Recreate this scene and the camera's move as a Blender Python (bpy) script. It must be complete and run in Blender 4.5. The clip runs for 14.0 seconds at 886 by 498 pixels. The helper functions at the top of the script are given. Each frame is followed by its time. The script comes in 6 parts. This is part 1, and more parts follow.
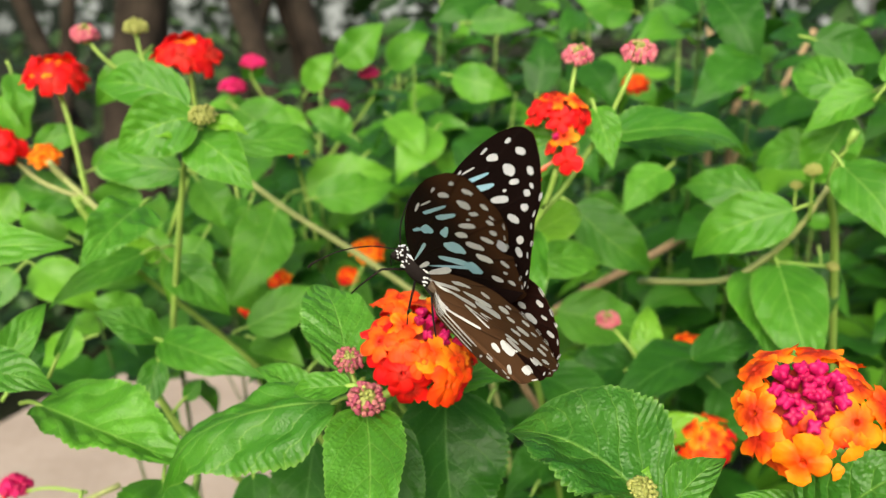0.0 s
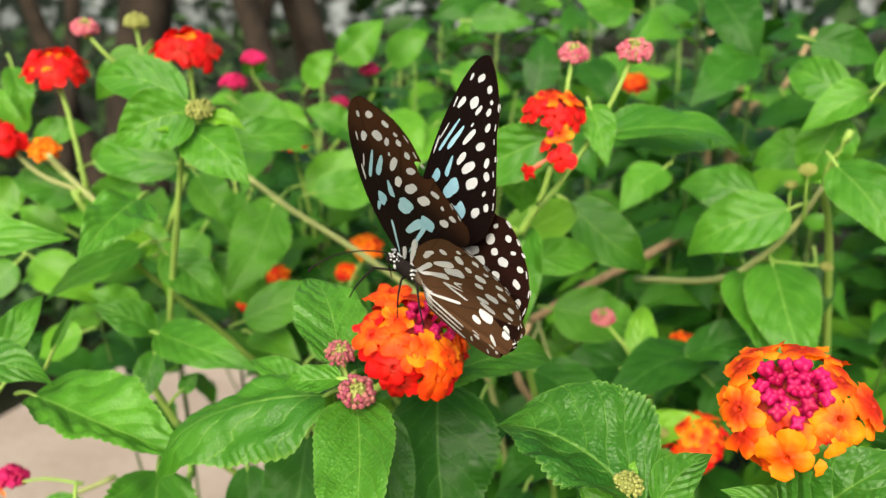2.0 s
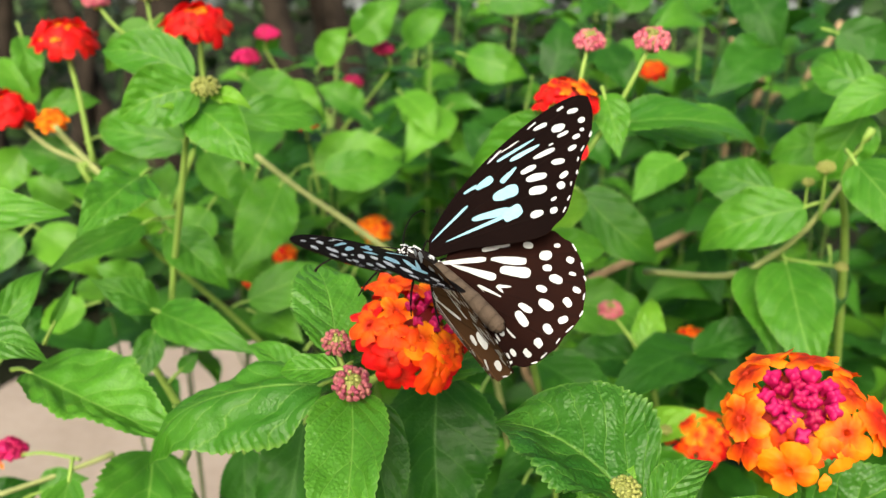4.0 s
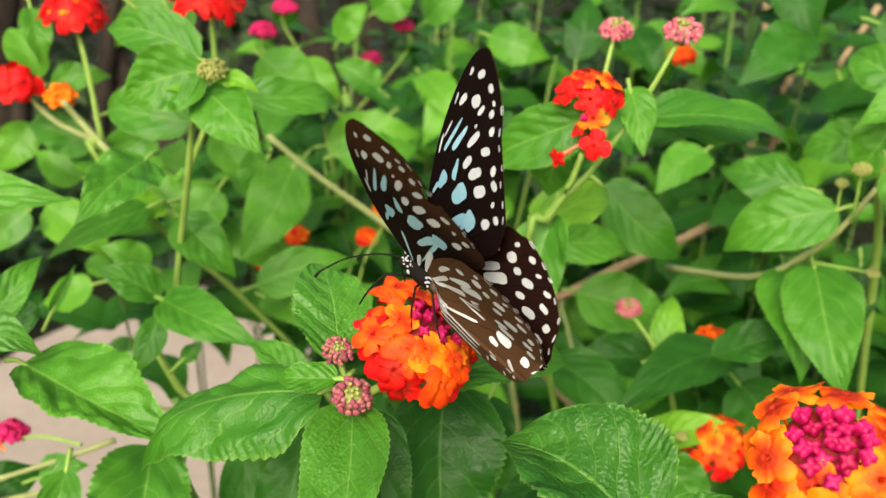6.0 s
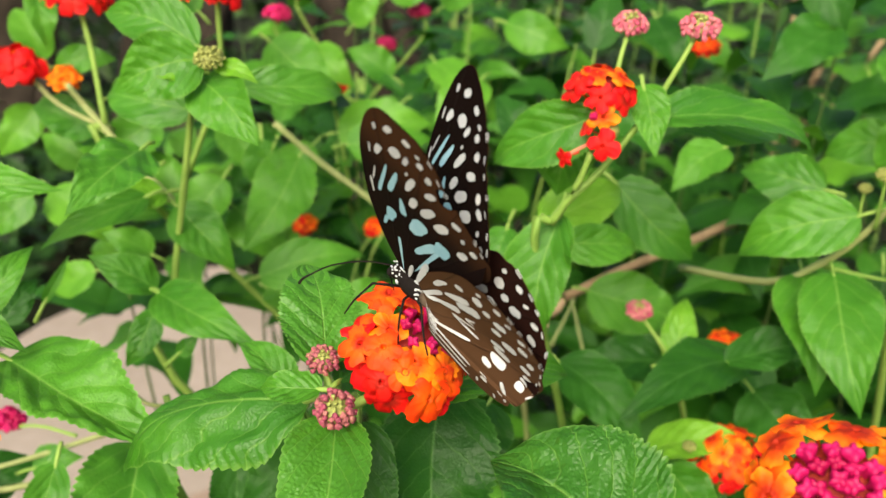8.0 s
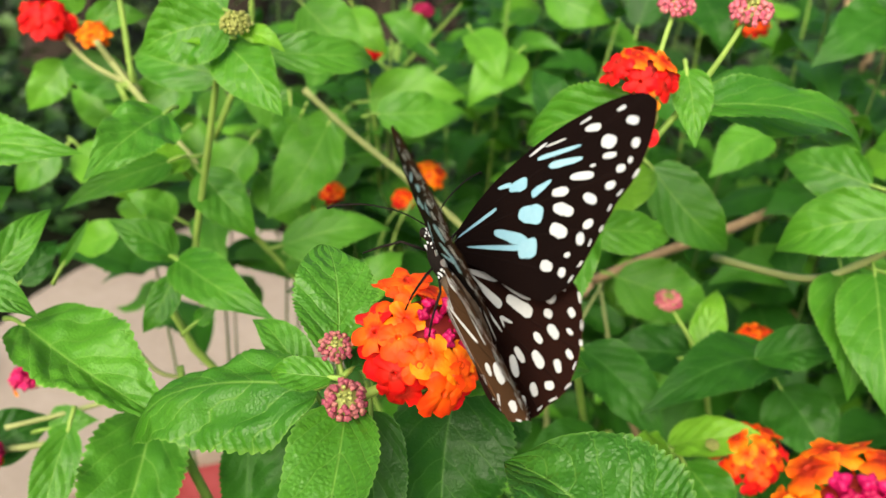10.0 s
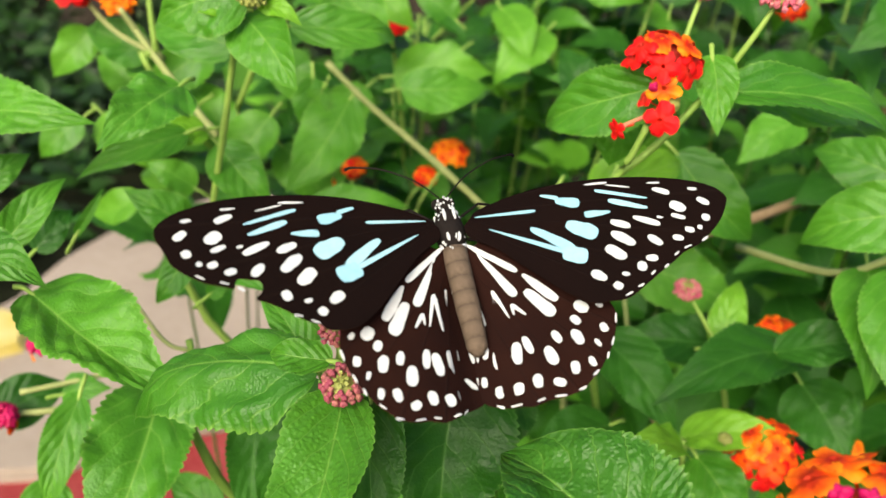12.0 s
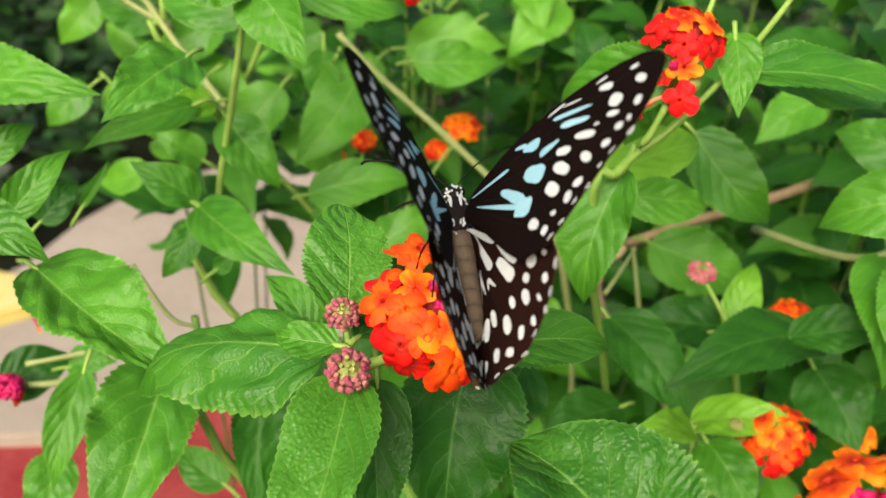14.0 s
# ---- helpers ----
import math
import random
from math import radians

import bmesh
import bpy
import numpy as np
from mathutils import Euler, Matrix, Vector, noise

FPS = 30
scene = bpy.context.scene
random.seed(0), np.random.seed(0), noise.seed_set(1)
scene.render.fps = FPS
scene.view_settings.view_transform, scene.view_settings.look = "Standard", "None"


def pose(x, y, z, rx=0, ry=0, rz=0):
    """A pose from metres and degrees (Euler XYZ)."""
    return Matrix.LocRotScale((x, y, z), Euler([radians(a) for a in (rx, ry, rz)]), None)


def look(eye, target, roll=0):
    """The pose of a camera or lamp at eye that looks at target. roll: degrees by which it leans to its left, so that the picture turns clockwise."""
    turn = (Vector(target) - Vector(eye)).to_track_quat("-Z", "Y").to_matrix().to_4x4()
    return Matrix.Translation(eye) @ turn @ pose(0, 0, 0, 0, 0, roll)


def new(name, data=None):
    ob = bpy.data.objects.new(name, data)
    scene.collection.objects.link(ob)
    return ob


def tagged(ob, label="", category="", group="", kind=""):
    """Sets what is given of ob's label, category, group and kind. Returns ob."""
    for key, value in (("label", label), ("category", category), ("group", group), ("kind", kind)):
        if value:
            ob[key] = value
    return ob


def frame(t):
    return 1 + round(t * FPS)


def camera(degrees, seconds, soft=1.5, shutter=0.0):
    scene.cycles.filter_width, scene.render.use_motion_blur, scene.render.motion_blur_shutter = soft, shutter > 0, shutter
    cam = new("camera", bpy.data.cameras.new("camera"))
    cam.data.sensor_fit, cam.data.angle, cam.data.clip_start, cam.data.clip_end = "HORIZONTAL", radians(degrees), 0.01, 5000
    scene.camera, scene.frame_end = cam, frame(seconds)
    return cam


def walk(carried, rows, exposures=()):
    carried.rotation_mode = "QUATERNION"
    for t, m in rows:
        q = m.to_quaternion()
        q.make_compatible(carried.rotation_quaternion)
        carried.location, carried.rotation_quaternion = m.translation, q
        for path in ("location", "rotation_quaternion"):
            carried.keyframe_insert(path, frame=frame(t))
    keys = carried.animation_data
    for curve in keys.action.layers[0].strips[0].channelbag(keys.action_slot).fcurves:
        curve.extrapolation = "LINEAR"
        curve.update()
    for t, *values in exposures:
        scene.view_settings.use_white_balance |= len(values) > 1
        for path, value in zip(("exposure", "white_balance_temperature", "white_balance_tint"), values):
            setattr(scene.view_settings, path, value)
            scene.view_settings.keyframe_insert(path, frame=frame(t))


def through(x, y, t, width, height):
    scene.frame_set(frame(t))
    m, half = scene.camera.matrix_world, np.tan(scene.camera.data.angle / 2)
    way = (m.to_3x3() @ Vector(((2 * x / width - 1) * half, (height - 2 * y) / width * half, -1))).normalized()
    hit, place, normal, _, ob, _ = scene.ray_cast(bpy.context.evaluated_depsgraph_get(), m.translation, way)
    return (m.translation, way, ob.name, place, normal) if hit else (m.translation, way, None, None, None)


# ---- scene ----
cam = camera(54.0, 14.0, soft=1.4)
cam.data.dof.use_dof, cam.data.dof.focus_distance, cam.data.dof.aperture_fstop = True, 0.158, 22.0
PATH = [
    (0, (0.00000, 0.00000, 0.70000), (0.00000, 0.19319, 0.64824), 0.00),
    (0.5, (0.00079, -0.00089, 0.69934), (0.00068, 0.19240, 0.64794), 0.04),
    (1, (0.00188, -0.00122, 0.69880), (0.00132, 0.19208, 0.64745), 0.22),
    (1.5, (0.00205, -0.00149, 0.69873), (0.00139, 0.19176, 0.64722), 0.35),
    (2, (0.00231, -0.00155, 0.69974), (0.00176, 0.19152, 0.64756), 0.51),
    (2.5, (0.00387, -0.00115, 0.70075), (0.00295, 0.19176, 0.64799), 0.53),
    (3, (0.00459, 0.00001, 0.70176), (0.00306, 0.19256, 0.64772), 0.88),
    (3.5, (0.00399, 0.00127, 0.70126), (0.00191, 0.19355, 0.64626), 1.58),
    (4, (0.00465, 0.00374, 0.70084), (0.00110, 0.19549, 0.64411), 2.15),
    (6.5, (0.00679, 0.01853, 0.70541), (-0.00152, 0.20765, 0.64088), 3.66),
    (7, (0.00851, 0.02087, 0.70551), (-0.00112, 0.20958, 0.63997), 3.78),
    (7.5, (0.01053, 0.02347, 0.70615), (-0.00060, 0.21181, 0.63979), 3.87),
    (10, (0.01140, 0.03479, 0.70855), (-0.00679, 0.21911, 0.63309), 6.35),
    (10.5, (0.01165, 0.03600, 0.70821), (-0.00858, 0.21915, 0.63046), 6.56),
    (11, (0.01225, 0.03711, 0.70755), (-0.00982, 0.21941, 0.62830), 6.84),
    (11.5, (0.01384, 0.03816, 0.70806), (-0.00955, 0.21974, 0.62756), 7.21),
    (12, (0.01550, 0.03952, 0.70986), (-0.00868, 0.22042, 0.62807), 7.50),
    (12.5, (0.01624, 0.04028, 0.71103), (-0.00844, 0.22058, 0.62807), 7.59),
    (13, (0.01589, 0.04116, 0.71080), (-0.00946, 0.22068, 0.62636), 7.65),
    (13.5, (0.01493, 0.04318, 0.71018), (-0.01071, 0.22167, 0.62367), 7.89),
    (14, (0.01441, 0.04446, 0.71000), (-0.01069, 0.22224, 0.62188), 8.24),
]
walk(cam, [(t, look(eye, target, roll)) for t, eye, target, roll in PATH], [(0, 0.74, 7300, 10), (9, 0.74, 7300, 10), (14, 0.70, 7300, 10)])

# ---- light: a bright overcast sky ----
world = bpy.data.worlds.new("sky")
scene.world = world
world.use_nodes = True
sky = world.node_tree.nodes.new("ShaderNodeTexSky")
sky.sky_type, sky.sun_disc, sky.sun_elevation, sky.sun_rotation = "NISHITA", False, radians(36), radians(192)
sky.dust_density, sky.air_density = 4.0, 1.0
backing = world.node_tree.nodes["Background"]
backing.inputs["Strength"].default_value = 0.125
world.node_tree.links.new(sky.outputs[0], backing.inputs["Color"])
sun = new("sun", bpy.data.lights.new("sun", "SUN"))
sun.data.energy, sun.data.angle, sun.data.color = 2.8, radians(38), (1.0, 0.97, 0.93)
sun.matrix_world = look((-0.55, -2.3, 2.5), (0, 0.3, 0.6))

# ---- materials ----


class Nodes:
    """Builds a node material."""

    def __init__(self, name):
        self.mat = bpy.data.materials.new(name)
        self.mat.use_nodes = True
        self.tree = self.mat.node_tree
        self.shader = self.tree.nodes["Principled BSDF"]
        self.out = self.tree.nodes["Material Output"]

    def node(self, kind, **inputs):
        n = self.tree.nodes.new("ShaderNode" + kind)
        for key, value in inputs.items():
            self.put(n.inputs[key.replace("_", " ")], value)
        return n

    def put(self, socket, value):
        if isinstance(value, bpy.types.NodeSocket):
            self.tree.links.new(value, socket)
        else:
            socket.default_value = value

    def math(self, how, a, b=0.0, c=0.0):
        n = self.tree.nodes.new("ShaderNodeMath")
        n.operation = how
        for socket, value in zip(n.inputs, (a, b, c)):
            self.put(socket, value)
        return n.outputs[0]

    def mix(self, factor, a, b):
        n = self.tree.nodes.new("ShaderNodeMix")
        n.data_type = "RGBA"
        for socket, value in ((n.inputs[0], factor), (n.inputs[6], a), (n.inputs[7], b)):
            self.put(socket, value)
        return n.outputs[2]

    def ramp(self, value, *stops):
        n = self.tree.nodes.new("ShaderNodeValToRGB")
        self.put(n.inputs[0], value)
        while len(n.color_ramp.elements) < len(stops):
            n.color_ramp.elements.new(0.5)
        for e, (at, color) in zip(n.color_ramp.elements, stops):
            e.position, e.color = at, color
        return n.outputs[0]

    def noise(self, vector, scale, detail=3.0):
        return self.node("TexNoise", Vector=vector, Scale=scale, Detail=detail).outputs[0]

    def bump(self, height, strength, distance):
        n = self.node("Bump", Height=height, Strength=strength, Distance=distance)
        self.put(self.shader.inputs["Normal"], n.outputs[0])

    def set(self, color, rough=0.5, spec=0.5):
        self.put(self.shader.inputs["Base Color"], color)
        self.put(self.shader.inputs["Roughness"], rough)
        self.put(self.shader.inputs["Specular IOR Level"], spec)

    def glow_through(self, color, amount):
        """Thin tissue that lets part of the light through."""
        thin = self.node("BsdfTranslucent", Color=color)
        both = self.node("MixShader", Fac=amount)
        self.tree.links.new(self.shader.outputs[0], both.inputs[1])
        self.tree.links.new(thin.outputs[0], both.inputs[2])
        self.tree.links.new(both.outputs[0], self.out.inputs["Surface"])


def rgb(r, g, b):
    return (r, g, b, 1.0)


def leaf_material(name, dark, light, vein, wrinkle=0.42, gloss=0.5, cell=1500.0):
    k = Nodes(name)
    uv = k.node("UVMap").outputs[0]
    xyz = k.node("SeparateXYZ", Vector=uv)
    along, across = xyz.outputs[0], k.math("ABSOLUTE", k.math("SUBTRACT", xyz.outputs[1], 0.5))
    here = k.node("TexCoord").outputs["Object"]
    chance = k.node("ObjectInfo").outputs["Random"]
    sway = k.math("MULTIPLY", k.math("SUBTRACT", k.noise(here, 90.0, 3.0), 0.5), 0.20)
    curve = k.math("ADD", k.math("MULTIPLY", k.math("POWER", across, 1.2), 0.75), sway)
    ribs = k.math("FRACT", k.math("MULTIPLY", k.math("SUBTRACT", along, curve), 6.5))
    near = k.math("ABSOLUTE", k.math("SUBTRACT", ribs, 0.5))
    side = k.math("SMOOTH_MAX", k.math("SUBTRACT", 1.0, k.math("DIVIDE", near, 0.055)), 0.0, 0.2)
    mid = k.math("SMOOTH_MAX", k.math("SUBTRACT", 1.0, k.math("DIVIDE", across, 0.020)), 0.0, 0.1)
    lines = k.math("MINIMUM", k.math("ADD", k.math("MULTIPLY", side, 0.55), mid), 1.0)
    pucker = k.noise(here, 520.0, 3.0)
    warp = k.node("VectorMath", Vector=k.node("TexNoise", Vector=here, Scale=260.0).outputs["Color"])
    warp.operation = "SCALE"
    warp.inputs["Scale"].default_value = 0.0016
    bent = k.node("VectorMath", Vector=here)
    bent.operation = "ADD"
    k.put(bent.inputs[1], warp.outputs[0])
    cells = k.node("TexVoronoi", Vector=bent.outputs[0], Scale=cell)
    cells.feature = "SMOOTH_F1"
    cells.inputs["Smoothness"].default_value = 0.55
    grain = k.math("SUBTRACT", 1.0, k.math("MINIMUM", k.math("MULTIPLY", cells.outputs["Distance"], 1.5), 1.0))
    patches = k.noise(here, 60.0, 4.0)
    tone = k.math("ADD", k.math("MULTIPLY", patches, 0.8), k.math("MULTIPLY", k.math("SUBTRACT", chance, 0.5), 0.42))
    blade = k.ramp(tone, (0.1, dark), (0.75, light))
    blade = k.mix(k.math("MULTIPLY", k.math("SUBTRACT", 1.0, grain), 0.30), blade, dark)
    speck = k.ramp(k.noise(here, 300.0, 2.0), (0.70, rgb(0, 0, 0)), (0.78, rgb(1, 1, 1)))
    blade = k.mix(k.math("MULTIPLY", speck, 0.10), blade, vein)
    rim = k.math("SMOOTH_MAX", k.math("SUBTRACT", 1.0, k.math("DIVIDE", k.math("SUBTRACT", 0.5, across), 0.028)), 0.0, 0.2)
    color = k.mix(k.math("MINIMUM", k.math("ADD", k.math("MULTIPLY", lines, 0.60), k.math("MULTIPLY", rim, 0.45)), 1.0), blade, vein)
    k.set(color, k.math("ADD", 0.30, k.math("MULTIPLY", patches, 0.24)), gloss)
    pillow = k.math("ADD", k.math("MULTIPLY", near, 1.50), k.math("ADD", k.math("MULTIPLY", grain, 0.45), k.math("MULTIPLY", pucker, 0.45)))
    k.bump(k.math("SUBTRACT", pillow, k.math("MULTIPLY", lines, 0.45)), 0.70 * wrinkle, 0.0010)
    k.glow_through(k.mix(0.5, color, light), 0.34)
    return k.mat


def tissue_material(name, colors, through=0.25, rough=0.55, scale=500.0, spec=0.35):
    """Petals, buds and stems: a few close colours with fine mottling."""
    k = Nodes(name)
    here = k.node("TexCoord").outputs["Object"]
    chance = k.node("ObjectInfo").outputs["Random"]
    fine = k.noise(here, scale, 3.0)
    tone = k.math("ADD", k.math("MULTIPLY", fine, 0.6), k.math("MULTIPLY", chance, 0.4))
    color = k.ramp(tone, *[(0.2 + 0.6 * i / max(1, len(colors) - 1), c) for i, c in enumerate(colors)])
    k.set(color, rough, spec)
    k.bump(fine, 0.25, 0.0004)
    if through:
        k.glow_through(color, through)
    return k.mat


def petal_material(name, throat, inner, rim):
    """Corolla: throat, inner and rim colours by the distance from the tube."""
    k = Nodes(name)
    here = k.node("TexCoord").outputs["Object"]
    away = k.node("VectorMath", Vector=here)
    away.operation = "LENGTH"
    chance = k.node("ObjectInfo").outputs["Random"]
    fine = k.noise(here, 700.0, 3.0)
    d = k.math("ADD", k.math("DIVIDE", away.outputs["Value"], 0.0052), k.math("MULTIPLY", k.math("SUBTRACT", fine, 0.5), 0.35))
    d = k.math("ADD", d, k.math("MULTIPLY", k.math("SUBTRACT", chance, 0.5), 0.5))
    color = k.ramp(d, (0.16, throat), (0.42, inner), (0.86, rim))
    k.set(color, 0.6, 0.25)
    broad = k.noise(here, 420.0, 2.0)
    k.bump(k.math("ADD", fine, k.math("MULTIPLY", broad, 1.5)), 0.5, 0.0005)
    k.glow_through(color, 0.25)
    return k.mat


def wing_material(name, base, tint, far_tint=None):
    k = Nodes(name)
    here = k.node("TexCoord").outputs["Object"]
    chop = k.node("SeparateXYZ", Vector=here)
    fine = k.noise(here, 900.0, 2.0)
    broad = k.noise(here, 90.0, 3.0)
    color = k.mix(k.math("MULTIPLY", broad, 0.9), base, tint)
    if far_tint:
        reach = k.math("ADD", k.math("ABSOLUTE", chop.outputs[0]), k.math("MULTIPLY", chop.outputs[1], -0.55))
        color = k.mix(k.ramp(reach, (0.026, rgb(0, 0, 0)), (0.036, rgb(1, 1, 1))), color, far_tint)
    angle = k.math("ARCTAN2", chop.outputs[1], k.math("ADD", k.math("ABSOLUTE", chop.outputs[0]), 0.002))
    rays = k.math("ABSOLUTE", k.math("SUBTRACT", k.math("FRACT", k.math("MULTIPLY", angle, 5.0)), 0.5))
    vein = k.math("SMOOTH_MAX", k.math("SUBTRACT", 1.0, k.math("MULTIPLY", rays, 16.0)), 0.0, 0.2)
    color = k.mix(k.math("MULTIPLY", vein, 0.35), color, rgb(0.010, 0.006, 0.005))
    k.set(color, 0.8, 0.03)
    k.bump(k.math("ADD", k.math("MULTIPLY", vein, 0.8), k.math("MULTIPLY", fine, 0.5)), 0.4, 0.0003)
    return k.mat


def ringed_material(name, dark, light):
    """Short fur in rings along the body."""
    k = Nodes(name)
    here = k.node("TexCoord").outputs["Object"]
    along = k.node("SeparateXYZ", Vector=here).outputs[1]
    fine = k.noise(here, 1500.0, 3.0)
    ring = k.math("ABSOLUTE", k.math("SINE", k.math("ADD", k.math("MULTIPLY", along, 1250.0), k.math("MULTIPLY", fine, 0.6))))
    tone = k.math("ADD", k.math("MULTIPLY", k.math("POWER", ring, 0.3), 0.6), k.math("MULTIPLY", fine, 0.45))
    k.set(k.ramp(tone, (0.25, dark), (0.9, light)), 0.85, 0.1)
    k.bump(k.math("ADD", ring, fine), 0.5, 0.0004)
    return k.mat


def ground_material(name, a, b, scale, rough=0.9, relief=0.004):
    k = Nodes(name)
    here = k.node("TexCoord").outputs["Object"]
    big, small = k.noise(here, scale, 5.0), k.noise(here, scale * 14, 4.0)
    color = k.ramp(k.math("ADD", k.math("MULTIPLY", big, 0.65), k.math("MULTIPLY", small, 0.35)), (0.3, a), (0.7, b))
    k.set(color, rough, 0.12)
    k.bump(k.math("ADD", big, k.math("MULTIPLY", small, 0.6)), 0.6, relief)
    return k.mat


LEAF = leaf_material("leaf_green", rgb(0.032, 0.170, 0.012), rgb(0.110, 0.370, 0.024), rgb(0.25, 0.49, 0.09), 0.42, 0.36)
CRINKLED_LEAF = leaf_material("leaf_crinkled", rgb(0.023, 0.132, 0.011), rgb(0.088, 0.315, 0.023), rgb(0.21, 0.45, 0.08), 0.70, 0.40, 1150.0)
YOUNG_LEAF = leaf_material("leaf_young", rgb(0.100, 0.320, 0.014), rgb(0.210, 0.500, 0.032), rgb(0.32, 0.57, 0.09), 0.35, 0.4)
# inner leaves: the shrub's own shade put into a darker green
SHADED_LEAF = leaf_material("leaf_shaded", rgb(0.010, 0.072, 0.007), rgb(0.040, 0.190, 0.015), rgb(0.10, 0.27, 0.05), 0.34, 0.24)
FAR_LEAF = leaf_material("leaf_far", rgb(0.045, 0.200, 0.014), rgb(0.155, 0.430, 0.032), rgb(0.22, 0.46, 0.07), 0.15, 0.3)
STEM = tissue_material("green_stem", [rgb(0.15, 0.29, 0.045), rgb(0.27, 0.42, 0.085)], 0.0, 0.6, 260.0)
# green stem darkened in colour, as if shaded inside the shrub
SHADE_STEM = tissue_material("shaded_green_stem", [rgb(0.025, 0.060, 0.012), rgb(0.06, 0.11, 0.025)], 0.0, 0.7, 260.0, 0.15)
PALE_STEM = tissue_material("pale_stem", [rgb(0.22, 0.27, 0.09), rgb(0.34, 0.38, 0.15)], 0.0, 0.65, 260.0)
WOOD = tissue_material("brown_twig", [rgb(0.20, 0.135, 0.07), rgb(0.40, 0.29, 0.165)], 0.0, 0.85, 300.0)
RED_PETAL = petal_material("red_petal", rgb(0.45, 0.02, 0.01), rgb(0.74, 0.010, 0.006), rgb(0.72, 0.006, 0.010))
EMBER_PETAL = petal_material("ember_petal", rgb(0.50, 0.02, 0.004), rgb(0.92, 0.115, 0.005), rgb(0.91, 0.058, 0.006))
ORANGE_PETAL = petal_material("orange_petal", rgb(0.50, 0.020, 0.004), rgb(0.88, 0.085, 0.005), rgb(0.96, 0.26, 0.008))
AMBER_PETAL = petal_material("amber_petal", rgb(0.45, 0.025, 0.004), rgb(0.88, 0.11, 0.006), rgb(0.96, 0.30, 0.012))
RECEPTACLE = tissue_material("receptacle", [rgb(0.22, 0.012, 0.010), rgb(0.34, 0.03, 0.015)], 0.0, 0.7, 400.0)
MAGENTA = tissue_material("magenta_bud", [rgb(0.36, 0.002, 0.050), rgb(0.66, 0.010, 0.145)], 0.2, 0.5, 500.0)
ROSE = tissue_material("rose_bud", [rgb(0.28, 0.042, 0.085), rgb(0.40, 0.12, 0.13), rgb(0.42, 0.24, 0.13)], 0.15, 0.55, 700.0)
PINK = tissue_material("pink_bud", [rgb(0.50, 0.075, 0.14), rgb(0.62, 0.17, 0.21), rgb(0.64, 0.36, 0.28)], 0.15, 0.55, 700.0)
LIME = tissue_material("lime_bud", [rgb(0.24, 0.29, 0.06), rgb(0.40, 0.42, 0.13)], 0.15, 0.55, 600.0)
TUBE = tissue_material("corolla_tube", [rgb(0.62, 0.10, 0.10), rgb(0.70, 0.30, 0.16)], 0.2, 0.5, 600.0)
WING_TOP = wing_material("wing_upper_side", rgb(0.003, 0.002, 0.002), rgb(0.009, 0.004, 0.003))
WING_UNDER = wing_material("wing_under_side", rgb(0.006, 0.004, 0.004), rgb(0.012, 0.007, 0.005), rgb(0.050, 0.022, 0.010))
HIND_TOP = wing_material("hindwing_upper_side", rgb(0.006, 0.003, 0.003), rgb(0.024, 0.008, 0.005))
HIND_UNDER = wing_material("hindwing_under_side", rgb(0.046, 0.022, 0.010), rgb(0.100, 0.052, 0.026))
WHITE_SCALE = tissue_material("white_scales", [rgb(0.50, 0.54, 0.56), rgb(0.62, 0.65, 0.65)], 0.1, 0.7, 900.0)
BLUE_SCALE = tissue_material("pale_blue_scales", [rgb(0.23, 0.49, 0.60), rgb(0.34, 0.59, 0.68)], 0.1, 0.7, 900.0)
BODY_DARK = tissue_material("black_fuzz", [rgb(0.005, 0.004, 0.004), rgb(0.018, 0.014, 0.012)], 0.0, 0.8, 1500.0, 0.08)
ABDOMEN = ringed_material("grey_brown_fuzz", rgb(0.050, 0.036, 0.025), rgb(0.125, 0.093, 0.066))
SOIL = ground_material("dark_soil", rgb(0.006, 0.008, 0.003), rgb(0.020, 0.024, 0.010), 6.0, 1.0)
CONCRETE = ground_material("beige_concrete", rgb(0.30, 0.25, 0.20), rgb(0.41, 0.35, 0.29), 5.0, 0.85, 0.002)
RED_PAINT = ground_material("worn_red_paint", rgb(0.22, 0.016, 0.018), rgb(0.38, 0.085, 0.08), 7.0, 0.7, 0.002)
YELLOW_PAINT = ground_material("worn_yellow_paint", rgb(0.55, 0.42, 0.06), rgb(0.68, 0.62, 0.30), 22.0, 0.7, 0.002)
BARK = ground_material("dark_bark", rgb(0.010, 0.008, 0.006), rgb(0.050, 0.040, 0.030), 14.0, 0.95, 0.01)

# ---- building tools ----
UP = Vector((0, 0, 1))


def thing(name, base, label, category, group=""):
    """A top-level Empty at the thing's base."""
    ob = new(name)
    ob.empty_display_size = 0.02
    ob.matrix_basis = Matrix.Translation(base)
    return tagged(ob, label, category, group)


def mesh_of(name, bm, materials, smooth=True):
    me = bpy.data.meshes.new(name)
    bm.to_mesh(me)
    bm.free()
    for m in materials if isinstance(materials, (list, tuple)) else [materials]:
        me.materials.append(m)
    if smooth:
        me.polygons.foreach_set("use_smooth", [True] * len(me.polygons))
    return me


def under(ob, parent, m=None):
    """Hang ob under parent, with its own pose given in the world."""
    ob.parent = parent
    ob.matrix_basis = place_in(parent).inverted() @ (m if m else Matrix())
    return ob


def place_in(ob):
    """The world pose of a thing or part that has no keys yet."""
    m = ob.matrix_basis.copy()
    while ob.parent:
        ob = ob.parent
        m = ob.matrix_basis @ m
    return m


def part(name, bm, material, parent, label="", m=None, smooth=True):
    ob = new(name, mesh_of(name, bm, material, smooth))
    under(ob, parent, m)
    return tagged(ob, label) if label else ob


